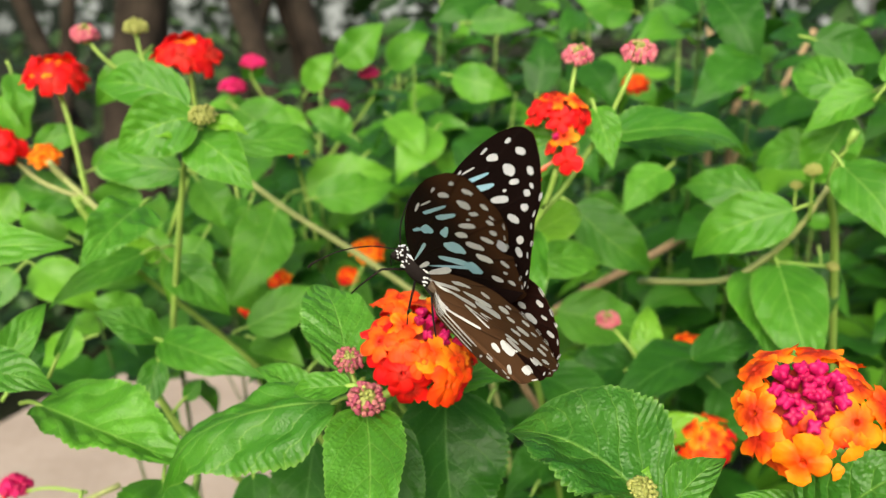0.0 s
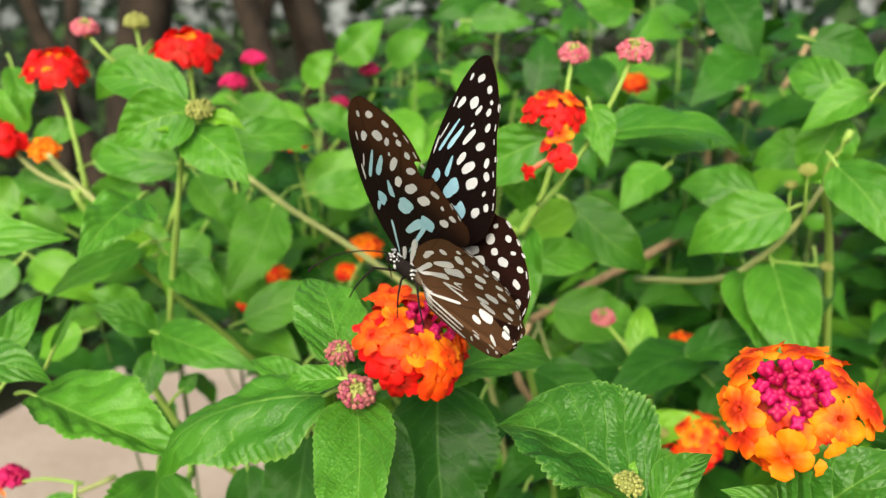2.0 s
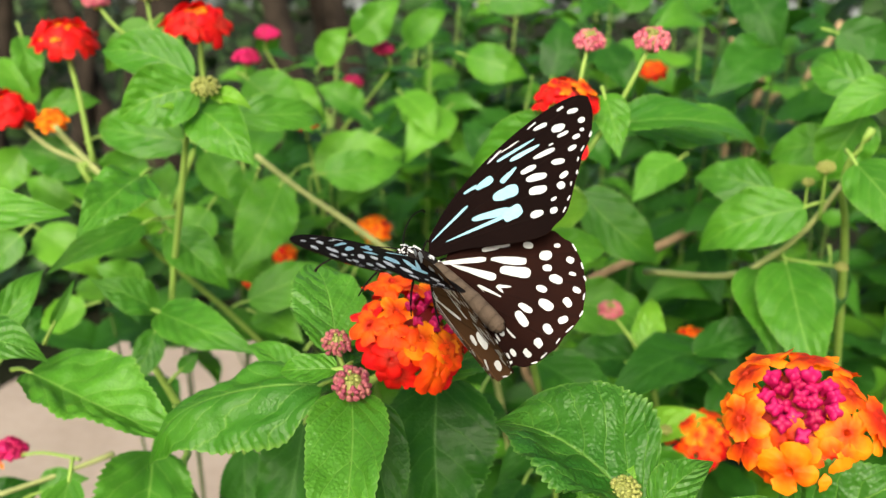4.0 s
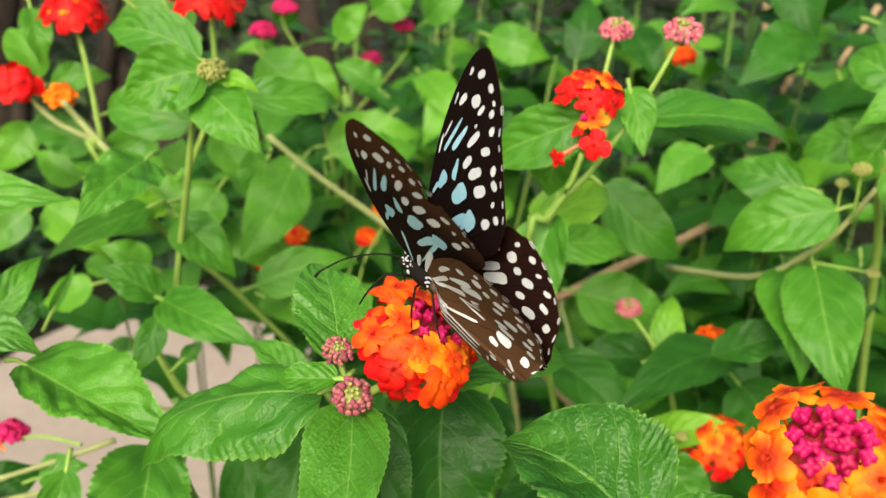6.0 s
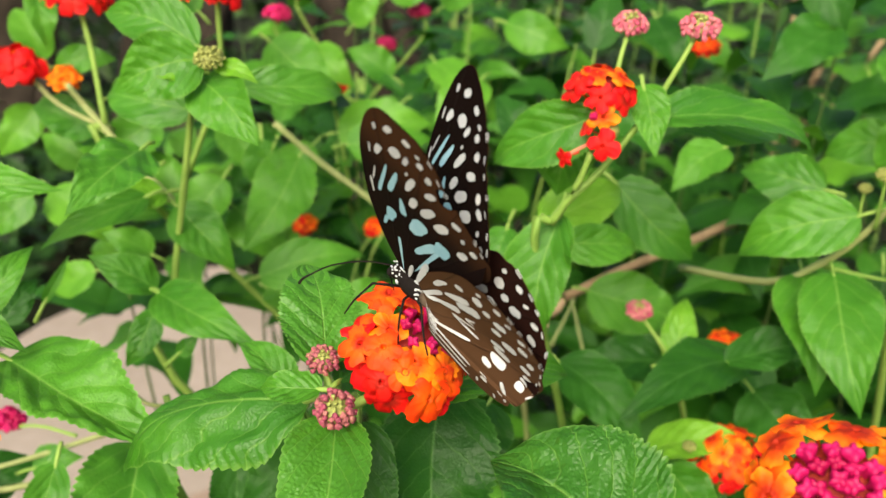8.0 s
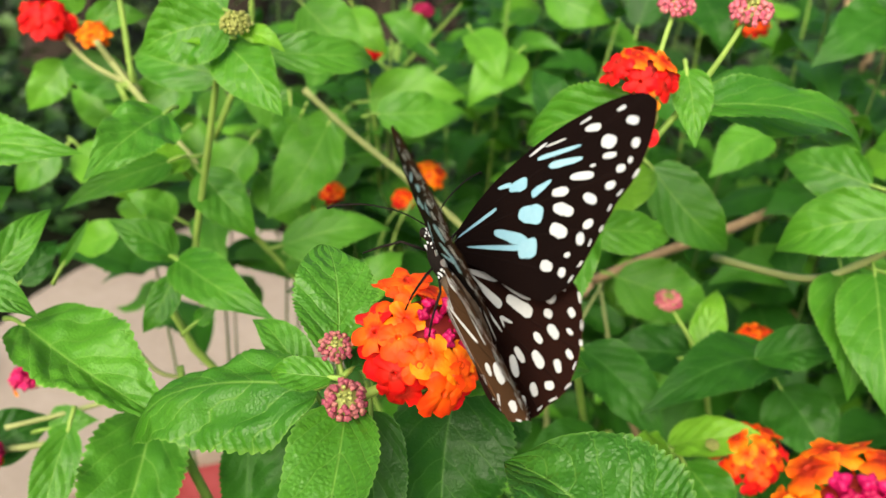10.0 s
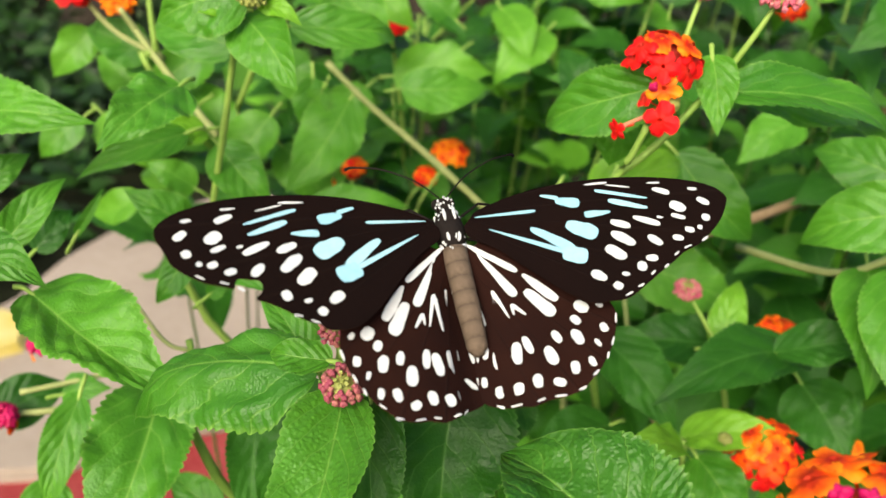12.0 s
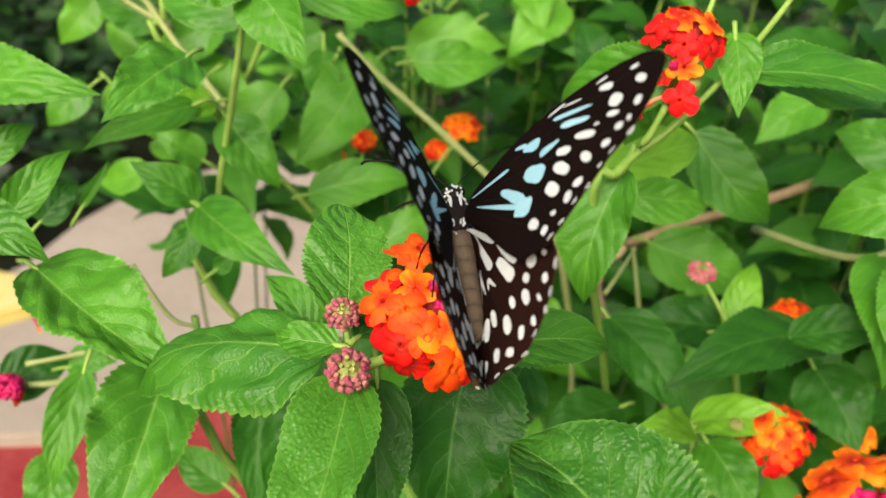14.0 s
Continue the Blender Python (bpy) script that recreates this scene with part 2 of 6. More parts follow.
def piece(name, me, parent, m):
    return under(new(name, me), parent, m)


def frame_on(origin, normal, hint=(0.31, 0.17, 0.93)):
    z = Vector(normal).normalized()
    x = Vector(hint).cross(z)
    if x.length < 1e-3:
        x = Vector((1, 0, 0)).cross(z)
    x.normalize()
    return Matrix.Translation(origin) @ Matrix((x, z.cross(x), z)).transposed().to_4x4()


def glide(points, steps):
    """A smooth line through the points."""
    pts = [Vector(p) for p in points]
    pts = [pts[0] * 2 - pts[1], *pts, pts[-1] * 2 - pts[-2]]
    out = []
    for a, b, c, d in zip(pts, pts[1:], pts[2:], pts[3:]):
        for i in range(steps):
            u = i / steps
            out.append(0.5 * (2 * b + (c - a) * u + (2 * a - 5 * b + 4 * c - d) * u * u + (3 * b - a - 3 * c + d) * u ** 3))
    return out + [pts[-2]]


def tube(bm, points, r0, r1, sides=8, steps=5, knobs=0.0):
    line = glide(points, steps) if len(points) > 2 else [Vector(p) for p in points]
    rings, n = [], len(line) - 1
    for i, p in enumerate(line):
        way = (line[min(i + 1, n)] - line[max(i - 1, 0)]).normalized()
        x = way.cross(UP if abs(way.z) < 0.9 else Vector((1, 0, 0))).normalized()
        y = way.cross(x)
        r = r0 + (r1 - r0) * i / n
        r *= 1 + knobs * max(0.0, math.cos(i * math.tau / (2 * steps))) ** 6
        rings.append([bm.verts.new(p + r * (math.cos(a) * x + math.sin(a) * y)) for a in [math.tau * s / sides for s in range(sides)]])
    for a, b in zip(rings, rings[1:]):
        for s in range(sides):
            bm.faces.new((a[s], a[(s + 1) % sides], b[(s + 1) % sides], b[s]))
    bm.faces.new(rings[0][::-1])
    bm.faces.new(rings[-1])
    return bm


def stem(parent, points, r0, r1, material=None, name="stem", label=""):
    return part(name, tube(bmesh.new(), points, r0, r1, knobs=0.18), material or STEM, parent, label)


def blade_mesh(length, width, bend, fold, teeth, seed, nu, nv, blunt=False, relief=0.35):
    """A lantana blade: ovate with a drawn-out tip, scalloped, creased at the midrib, quilted between its ribs, its margin ruffled."""
    rng = random.Random(seed)
    lean, wave, curl = rng.uniform(-0.07, 0.07), rng.uniform(0.55, 1.1), rng.uniform(0.08, 0.20)
    twist, hang = rng.uniform(-0.5, 0.5), rng.uniform(0.0, 0.26)
    broad, sharp = rng.uniform(0.42, 0.54), (0.62 if blunt else rng.uniform(0.90, 1.16))
    phase, uneven = rng.uniform(0, 6.3), rng.uniform(-0.09, 0.09)
    bm = bmesh.new()
    uv = bm.loops.layers.uv.new("UVMap")
    rows = []

    def swell(u):
        return u ** broad * (1 - u) ** sharp * (1 - 0.22 * u ** 4)

    fullest = max(swell(i / 60) for i in range(61))
    for i in range(nu + 1):
        u = i / nu
        half = 0.5 * width * swell(max(u, 2e-4)) / fullest if u < 1 else 0.0
        tooth = (u * teeth) % 1.0
        bite = 0.055 * (math.sin(math.pi * tooth ** 1.4) - 0.5) * (1 + 0.4 * math.sin(7.3 * u + phase))
        row = []
        for j in range(nv + 1):
            v = 2 * j / nv - 1
            far = abs(v)
            edge = 1 + bite * far ** 4
            x = length * (u + 0.02 * far * math.sin(math.pi * u))
            y = v * half * edge * (1 + uneven * (1 if v > 0 else -1)) + lean * length * math.sin(math.pi * u)
            z = 4 * bend * length * u * (1 - u) + fold * far ** 1.3 * half
            z += curl * half * math.sin(wave * 10 * u + phase + (2.2 if v > 0 else 0)) * v * v
            z += 0.06 * half * math.sin(wave * 23 * u + 2 * phase + (1.3 if v > 0 else 0)) * far ** 3
            rib = abs(math.sin(math.pi * (6.5 * (u - 0.75 * (far * 0.5) ** 1.2) + 0.5)))
            z += 0.026 * relief * width * rib ** 0.7 * (1 - far ** 6) * math.sin(math.pi * u) * far ** 0.4
            z += 0.20 * half * min(relief, 1.6) * far ** 0.5 * noise.noise(Vector((7.0 * u, 2.6 * v, 0.37 * (seed % 997))))
            turn = twist * (u - 0.5)
            droop_by = 4 * hang * length * (max(0.0, u - 0.55) ** 2 - 0.2025 * u)
            y, z = y * math.cos(turn) - z * math.sin(turn), z * math.cos(turn) + y * math.sin(turn) - droop_by
            row.append((bm.verts.new((x, y, z)), u, v))
        rows.append(row)
    for a, b in zip(rows, rows[1:]):
        for j in range(nv):
            quad = (a[j], b[j], b[j + 1], a[j + 1])
            f = bm.faces.new([q[0] for q in quad])
            for loop, q in zip(f.loops, quad):
                loop[uv].uv = (q[1], 0.5 + 0.5 * q[2])
    return bm


def leaf(parent, base, tip, width, normal, bend=0.06, fold=0.22, material=None, fine=True, stalk=0.0, blunt=False, relief=0.8):
    base, tip, z = Vector(base), Vector(tip), Vector(normal)
    x = (tip - base).normalized()
    z = (z - z.dot(x) * x).normalized()
    m = Matrix.Translation(base) @ Matrix((x, z.cross(x), z)).transposed().to_4x4()
    seed = int(abs(base.x * 7919 + base.y * 104729 + tip.z * 1299709) * 1000) % 100003
    bm = blade_mesh((tip - base).length, width, bend, fold, 26 if fine else 14, seed, 104 if fine else 42, 14 if fine else 8, blunt, relief)
    ob = part("leaf", bm, material or LEAF, parent, m=m)
    if stalk:
        foot = base - x * stalk - z * stalk * 0.35
        part("petiole", tube(bmesh.new(), [foot, base - x * stalk * 0.4, base + x * 0.002], 0.0007, 0.0005, 6, 3), STEM, ob)
    return ob


def floret_mesh(seed, lobes, radius):
    """One open corolla: broad crinkled lobes about a raised throat, and the tube below it."""
    rng = random.Random(seed)
    bm = bmesh.new()
    n, rings = lobes * 10, []
    wob = [rng.uniform(0.86, 1.12) for _ in range(lobes)]
    tilt = [rng.uniform(-0.30, 0.16) for _ in range(lobes)]
    for k, f in enumerate((0.05, 0.10, 0.15, 0.24, 0.42, 0.62, 0.82, 0.94, 1.0)):
        ring = []
        for s in range(n):
            a = math.tau * s / n
            q = (s % 10) / 10
            b = int(s / 10)
            swell = math.sin(math.pi * q)
            notch = 0.60 + 0.40 * swell ** 0.5
            r = radius * f * (1 - (1 - notch * wob[b]) * min(1, f * 1.3) ** 2.2)
            z = radius * (0.10 * f - 0.24 * f * f + tilt[b] * f * f * swell * 0.7 - (0.30 if k == 0 else 0) + (0.06 if k == 2 else 0))
            z += radius * (0.15 * swell * f * (1 - 0.5 * f) - 0.05 * f * max(0.0, swell - 0.9) * 10 * (1 - f) + (0.10 * f ** 4 if b % 2 else -0.06 * f ** 4))
            spot = Vector((r * math.cos(a), r * math.sin(a), z))
            spot += 0.13 * radius * f * f * noise.noise_vector(spot * 800 + Vector((seed, 0, 0)))
            ring.append(bm.verts.new(spot))
        rings.append(ring)
    low = [bm.verts.new((0.07 * radius * math.cos(math.tau * s / n), 0.07 * radius * math.sin(math.tau * s / n), -1.7 * radius)) for s in range(n)]
    for a, b in [(low, rings[0])] + list(zip(rings, rings[1:])):
        for s in range(n):
            bm.faces.new((a[s], a[(s + 1) % n], b[(s + 1) % n], b[s]))
    return bm


def bud_mesh(wide, tall, seed, sides=16, lobe=0.20):
    """A closed bud: four folded lobes on a narrow foot."""
    rng = random.Random(seed)
    bm = bmesh.new()
    rings, skew = [], [rng.uniform(0.85, 1.2) for _ in range(4)]
    for f, r, deep in ((0, 0.34, 0), (0.40, 0.50, 0.3), (0.66, 0.92, 0.8), (0.82, 1.0, 1.0), (0.95, 0.74, 1.2), (1.0, 0.40, 0.8), (0.94, 0.12, 0)):
        ring = []
        for s in range(sides):
            a = math.tau * s / sides
            q = r * (1 + lobe * deep * math.cos(4 * a)) * (1 + (skew[int(4 * s / sides)] - 1) * min(1, deep))
            ring.append(bm.verts.new((wide * q * math.cos(a), wide * q * math.sin(a), tall * (f + 0.03 * deep * math.cos(4 * a)))))
        rings.append(ring)
    for a, b in zip(rings, rings[1:]):
        for s in range(sides):
            bm.faces.new((a[s], a[(s + 1) % sides], b[(s + 1) % sides], b[s]))
    bm.faces.new(rings[-1])
    return bm


FLORETS = {}
for tag, mat in (("red", RED_PETAL), ("ember", EMBER_PETAL), ("orange", ORANGE_PETAL), ("amber", AMBER_PETAL)):
    FLORETS[tag] = [mesh_of("floret", floret_mesh(i * 3 + 1, 4 + i % 2, 0.0048), mat) for i in range(4)]
BUDS = {tag: [mesh_of("bud", bud_mesh(w, h, 5 * i + 2, 16 if tag == "magenta" else 8, 0.24 if tag == "magenta" else 0.12), mat) for i in range(3)] for tag, mat, w, h in (("magenta", MAGENTA, 0.00115, 0.0036), ("rose", ROSE, 0.00072, 0.0022), ("pink", PINK, 0.00072, 0.0022), ("lime", LIME, 0.00066, 0.0018))}


def flower_head(parent, center, axis, radius, rings, seed, name="flower_head", label="", knob=True, flat=0.72):
    """A domed head. rings: rows of kind, count, angle from the axis, size and first turn, from the rim to the crown."""
    rng = random.Random(seed)
    m = frame_on(center, axis)
    base = tube(bmesh.new(), [(0, 0, -radius * 0.75), (0, 0, -radius * 0.2), (0, 0, radius * 0.25)], 0.0008, 0.0022, 8, 4)
    made = bmesh.ops.create_uvsphere(base, u_segments=12, v_segments=8, radius=radius * (0.68 if knob else 0.34))
    for v in made["verts"]:
        v.co.z *= flat - 0.02
    head = part(name, base, LIME if name == "bud_head" or not knob else RECEPTACLE, parent, label, m)
    for kind, count, polar, size, turn in rings:
        for i in range(count):
            a = math.tau * (i + rng.uniform(-0.16, 0.16)) / count + turn
            p = radians(polar + rng.uniform(-6, 6))
            way = Vector((math.sin(p) * math.cos(a), math.sin(p) * math.sin(a), math.cos(p)))
            bud = kind in BUDS
            at = Vector((way.x, way.y, way.z * flat)) * radius * rng.uniform(0.88, 1.12)
            face = (way + Vector((rng.uniform(-0.25, 0.25), rng.uniform(-0.25, 0.25), 0.55)) * (1 if not bud else 0.2)).normalized()
            if bud:
                at = at - face * BUDS[kind][0].vertices[-1].co.z * size * (1.0 if kind != "magenta" else 0.75)
            local = frame_on(at, face, (rng.uniform(-1, 1), rng.uniform(-1, 1), 0.2)) @ Matrix.Rotation(rng.uniform(0, 6.3), 4, "Z") @ Matrix.Scale(size * rng.uniform(0.93, 1.07), 4)
            piece("bud" if bud else "floret", rng.choice((BUDS if bud else FLORETS)[kind]), head, m @ local)
    return head


def bud_head(parent, center, axis, radius, seed, inner="lime", outer="rose", label="rosy pink closed bud cluster"):
    size = radius / 0.0037
    return flower_head(parent, center, axis, radius, [(outer, 15, 94, size * 0.85, 0), (outer, 15, 74, size * 0.85, 0.3), (outer, 13, 54, size * 0.82, 0.1), (outer, 9, 36, size * 0.78, 0.2), (inner, 5, 18, size * 0.7, 0), (inner, 1, 0, size * 0.6, 0)], seed, "bud_head", label)

# ---- ground ----


def slab(name, outline, low, high, material, label):
    bm = bmesh.new()
    top = [bm.verts.new((x, y, high)) for x, y in outline]
    foot = [bm.verts.new((x, y, low)) for x, y in outline]
    bm.faces.new(top)
    bm.faces.new(foot[::-1])
    for i in range(len(outline)):
        j = (i + 1) % len(outline)
        bm.faces.new((top[i], foot[i], foot[j], top[j]))
    bmesh.ops.bevel(bm, geom=[e for e in bm.edges if all(v.co.z > high - 1e-6 for v in e.verts)], offset=0.008, segments=2, affect="EDGES")
    ob = new(name, mesh_of(name, bm, material, False))
    return tagged(ob, label, name.replace("_", " "), kind="structure")


GROUND = -0.10
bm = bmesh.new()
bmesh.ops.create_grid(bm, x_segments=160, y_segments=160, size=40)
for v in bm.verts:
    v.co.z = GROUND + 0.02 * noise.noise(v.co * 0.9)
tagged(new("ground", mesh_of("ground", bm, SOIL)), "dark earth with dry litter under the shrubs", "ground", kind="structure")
slab("pavement", [(-0.90, 1.00), (-0.84, 1.20), (-0.87, 1.37), (-0.85, 1.50), (-0.81, 1.62), (-0.74, 1.81), (-0.62, 1.88), (-0.45, 1.80), (-0.28, 1.55), (-0.22, 1.15), (-0.46, 0.96), (-0.55, 0.83), (-0.80, 0.72)], GROUND - 0.05, GROUND + 0.05, CONCRETE, "pale beige concrete slab of a garden path")
slab("path_border", [(-0.80, 0.71), (-0.555, 0.825), (-0.465, 0.95), (-0.21, 1.14), (-0.08, 0.95), (-0.12, 0.60), (-0.60, 0.55)], GROUND - 0.05, GROUND + 0.035, RED_PAINT, "worn red painted border beside the path")
slab("kerb", [(-0.89, 1.15), (-0.79, 1.15), (-0.74, 1.06), (-0.78, 1.00), (-0.88, 1.02)], GROUND + 0.04, GROUND + 0.062, YELLOW_PAINT, "yellow painted stone lying on the path")


# ---- the shrub: flowering sprigs, nearest first ----

s = thing("lantana_sprig", (0.03, 0.36, -0.1), "lantana sprig, red and orange flower head, two pink bud clusters", "shrub sprig", "lantana sprigs")
stem(s, [(-0.0170, 0.1713, 0.6214), (-0.0163, 0.1755, 0.6086), (-0.0137, 0.1823, 0.5841), (0.0147, 0.2800, 0.3925), (0.0300, 0.3600, -0.1100)], 0.0011, 0.0019, STEM)
stem(s, [(-0.0079, 0.1840, 0.6234), (-0.0105, 0.1785, 0.6204), (-0.0157, 0.1745, 0.6184)], 0.0008, 0.0011, STEM, "peduncle")
stem(s, [(-0.0208, 0.1775, 0.6258), (-0.0194, 0.1761, 0.6227), (-0.0175, 0.1735, 0.6199)], 0.0006, 0.0008, STEM, "peduncle")
stem(s, [(-0.0162, 0.1670, 0.6214), (-0.0170, 0.1709, 0.6204), (-0.0172, 0.1733, 0.6194)], 0.0006, 0.0008, STEM, "peduncle")
flower_head(s, (-0.0045, 0.1838, 0.6282), (0.4845, -0.3997, 0.7781), 0.0118, [("red", 8, 100, 1.0, 0.5), ("red", 5, 84, 1.05, 0.3), ("ember", 5, 76, 1.05, 0.95), ("ember", 9, 58, 1.0, 0.2), ("orange", 6, 40, 0.95, 0.1), ("magenta", 8, 25, 1.0, 0), ("magenta", 4, 12, 1.0, 0)], 4, label="domed head of red and orange florets with magenta buds")
bud_head(s, (-0.0205, 0.1756, 0.6280), (0.1263, -0.4749, 0.8709), 0.0031, 11)
bud_head(s, (-0.0158, 0.1651, 0.6235), (0.1306, -0.5223, 0.8427), 0.0039, 12)
leaf(s, (-0.0210, 0.1806, 0.6232), (-0.0303, 0.2036, 0.6364), 0.0171, (0.2520, -0.4034, 0.8797), 0.05, 0.15, material=CRINKLED_LEAF, relief=0.6, stalk=0.004, blunt=True)
leaf(s, (-0.0165, 0.1690, 0.6196), (-0.0135, 0.1330, 0.5985), 0.0168, (-0.1994, -0.4151, 0.8877), 0.08, 0.40, material=CRINKLED_LEAF, relief=0.6, stalk=0.004)
leaf(s, (-0.0139, 0.1811, 0.6118), (-0.0067, 0.1658, 0.5863), 0.0132, (0.3386, -0.7607, 0.5538), 0.05, 0.3, material=SHADED_LEAF, stalk=0.006)
leaf(s, (-0.0240, 0.1780, 0.6170), (-0.0675, 0.1862, 0.5882), 0.0235, (-0.4200, -0.3800, 0.8300), 0.12, -0.42, material=LEAF, relief=1.5, stalk=0.006)
leaf(s, (-0.0199, 0.1720, 0.6236), (-0.0325, 0.1740, 0.6212), 0.0078, (-0.2247, -0.5967, 0.7704), 0.08, 0.25, material=LEAF, relief=0.9, stalk=0.002)
leaf(s, (-0.0178, 0.1764, 0.6229), (-0.0146, 0.1894, 0.6212), 0.0063, (0.3789, 0.0245, 0.9251), 0.06, 0.25, material=SHADED_LEAF, stalk=0.002)
leaf(s, (-0.0325, 0.2006, 0.6040), (-0.0498, 0.2126, 0.6105), 0.0098, (0.0780, -0.3911, 0.9170), 0.06, 0.25, material=LEAF, stalk=0.006)
leaf(s, (-0.0012, 0.1897, 0.6150), (0.0304, 0.2106, 0.6122), 0.0153, (0.3306, -0.3857, 0.8613), 0.1, 0.25, material=LEAF, stalk=0.006)
leaf(s, (0.0009, 0.2074, 0.6068), (0.0029, 0.1876, 0.5712), 0.0281, (0.2506, -0.8400, 0.4813), 0.06, 0.25, material=SHADED_LEAF, stalk=0.006)
leaf(s, (0.0129, 0.2306, 0.5917), (0.0040, 0.2132, 0.5740), 0.0216, (-0.1716, -0.6574, 0.7337), 0.06, 0.2, material=SHADED_LEAF, stalk=0.006)

s = thing("lantana_sprig", (0.06, 0.3, -0.1), "lantana shoot tip with a broad crinkled leaf and green buds", "shrub sprig", "lantana sprigs")
stem(s, [(0.0382, 0.1471, 0.6113), (0.0400, 0.1479, 0.6016), (0.0452, 0.1580, 0.5757), (0.0548, 0.2361, 0.3865), (0.0600, 0.3000, -0.1100)], 0.0011, 0.0018, STEM)
leaf(s, (0.0400, 0.1440, 0.6105), (0.0135, 0.1665, 0.6155), 0.0290, (0.2000, -0.4500, 0.8700), 0.16, 0.52, material=CRINKLED_LEAF, relief=1.2, stalk=0.003)
leaf(s, (0.0421, 0.1436, 0.6110), (0.0538, 0.1491, 0.6189), 0.0088, (-0.2816, -0.5337, 0.7974), 0.06, 0.2, material=CRINKLED_LEAF, relief=0.6, stalk=0.002)
leaf(s, (0.0376, 0.1471, 0.6113), (0.0393, 0.1499, 0.6169), 0.0041, (-0.5246, -0.6809, 0.5111), 0.06, 0.2, material=YOUNG_LEAF, stalk=0.001)
leaf(s, (0.0392, 0.1466, 0.6098), (0.0296, 0.1450, 0.6035), 0.0171, (-0.3626, -0.5903, 0.7212), 0.06, 0.2, material=LEAF, stalk=0.002)
bud_head(s, (0.0370, 0.1463, 0.6138), (-0.1021, -0.4037, 0.9092), 0.0032, 13, outer="lime", inner="lime", label="green bud cluster with pink tips")

s = thing("lantana_sprig", (0.1, 0.28, -0.1), "lantana sprig with a large orange flower head with magenta buds", "shrub sprig", "lantana sprigs")
stem(s, [(0.0648, 0.1412, 0.6318), (0.0655, 0.1420, 0.6193), (0.0678, 0.1450, 0.6035), (0.0887, 0.2192, 0.4065), (0.1000, 0.2800, -0.1100)], 0.001, 0.0018, STEM)
flower_head(s, (0.0632, 0.1380, 0.6346), (-0.2600, -0.5600, 0.7900), 0.0116, [("orange", 6, 96, 0.94, 0.4), ("orange", 8, 74, 0.98, 0.3), ("amber", 6, 50, 0.96, 0.75), ("magenta", 11, 26, 1.15, 0), ("magenta", 7, 14, 1.15, 0.4), ("magenta", 2, 4, 1.15, 0)], 7, flat=0.50, label="large open orange flower head with magenta buds in its middle")
leaf(s, (0.0620, 0.1290, 0.6150), (0.0785, 0.1255, 0.6320), 0.0185, (-0.3500, -0.6500, 0.6700), 0.08, 0.2, material=CRINKLED_LEAF, relief=0.8, stalk=0.006)
leaf(s, (0.0661, 0.1371, 0.6122), (0.0531, 0.1414, 0.6158), 0.0065, (-0.0353, -0.6950, 0.7181), 0.06, 0.2, material=LEAF, stalk=0.006)

s = thing("lantana_sprig", (0.08, 0.42, -0.1), "lantana sprig with one red flower head and two pink buds", "shrub sprig", "lantana sprigs")
stem(s, [(0.0481, 0.2612, 0.6674), (0.0363, 0.2547, 0.6511), (0.0256, 0.2531, 0.6373), (0.0230, 0.2578, 0.6165), (0.0601, 0.3470, 0.4159), (0.0800, 0.4200, -0.1100)], 0.0008, 0.0015, STEM)
stem(s, [(0.0326, 0.2469, 0.6575), (0.0299, 0.2489, 0.6472), (0.0251, 0.2527, 0.6360)], 0.0008, 0.001, STEM, "peduncle")
stem(s, [(0.0408, 0.2701, 0.6882), (0.0386, 0.2657, 0.6767), (0.0373, 0.2598, 0.6621), (0.0381, 0.2563, 0.6542)], 0.0006, 0.0008, STEM, "peduncle")
stem(s, [(0.0575, 0.2604, 0.6899), (0.0534, 0.2597, 0.6797), (0.0488, 0.2614, 0.6684)], 0.0006, 0.0008, STEM, "peduncle")
flower_head(s, (0.0340, 0.2545, 0.6735), (0.0800, -0.1500, 0.9800), 0.0076, [("red", 6, 102, 0.92, 0), ("red", 3, 70, 0.95, 0.3), ("orange", 4, 30, 0.9, 0.1)], 21, label="red flower head with orange florets on top", flat=0.55)
flower_head(s, (0.0368, 0.2481, 0.6632), (-0.1052, -0.7453, 0.6583), 0.0068, [("amber", 1, 32, 0.9, 1.9), ("red", 1, 62, 0.9, 5.3), ("red", 1, 80, 0.6, 3.3), ("magenta", 1, 40, 0.9, 3.0)], 22, label="fading flower head with a few florets left", knob=False)
trumpet = part("spent_floret", tube(bmesh.new(), [(0.0352, 0.2475, 0.6616), (0.0300, 0.2450, 0.6592), (0.0256, 0.2412, 0.6572)], 0.0004, 0.0006, 8, 4), TUBE, s, "spent red floret on a long pink tube")
piece("floret", FLORETS["red"][1], trumpet, frame_on((0.0252, 0.2408, 0.6570), (-0.75, -0.55, -0.20)) @ Matrix.Scale(0.62, 4))
bud_head(s, (0.0408, 0.2701, 0.6882), (-0.0625, -0.4138, 0.9082), 0.0045, 23, outer="pink")
bud_head(s, (0.0576, 0.2603, 0.6896), (-0.0906, -0.4093, 0.9079), 0.0050, 24, outer="pink")
leaf(s, (0.0454, 0.2628, 0.6736), (0.0497, 0.2514, 0.6564), 0.0104, (-0.1971, -0.8383, 0.5084), 0.05, 0.2, material=LEAF, stalk=0.003)
leaf(s, (0.0490, 0.2590, 0.6655), (0.0990, 0.2800, 0.6545), 0.0165, (0.2800, -0.5200, 0.8000), 0.12, 0.25, material=LEAF, stalk=0.001)
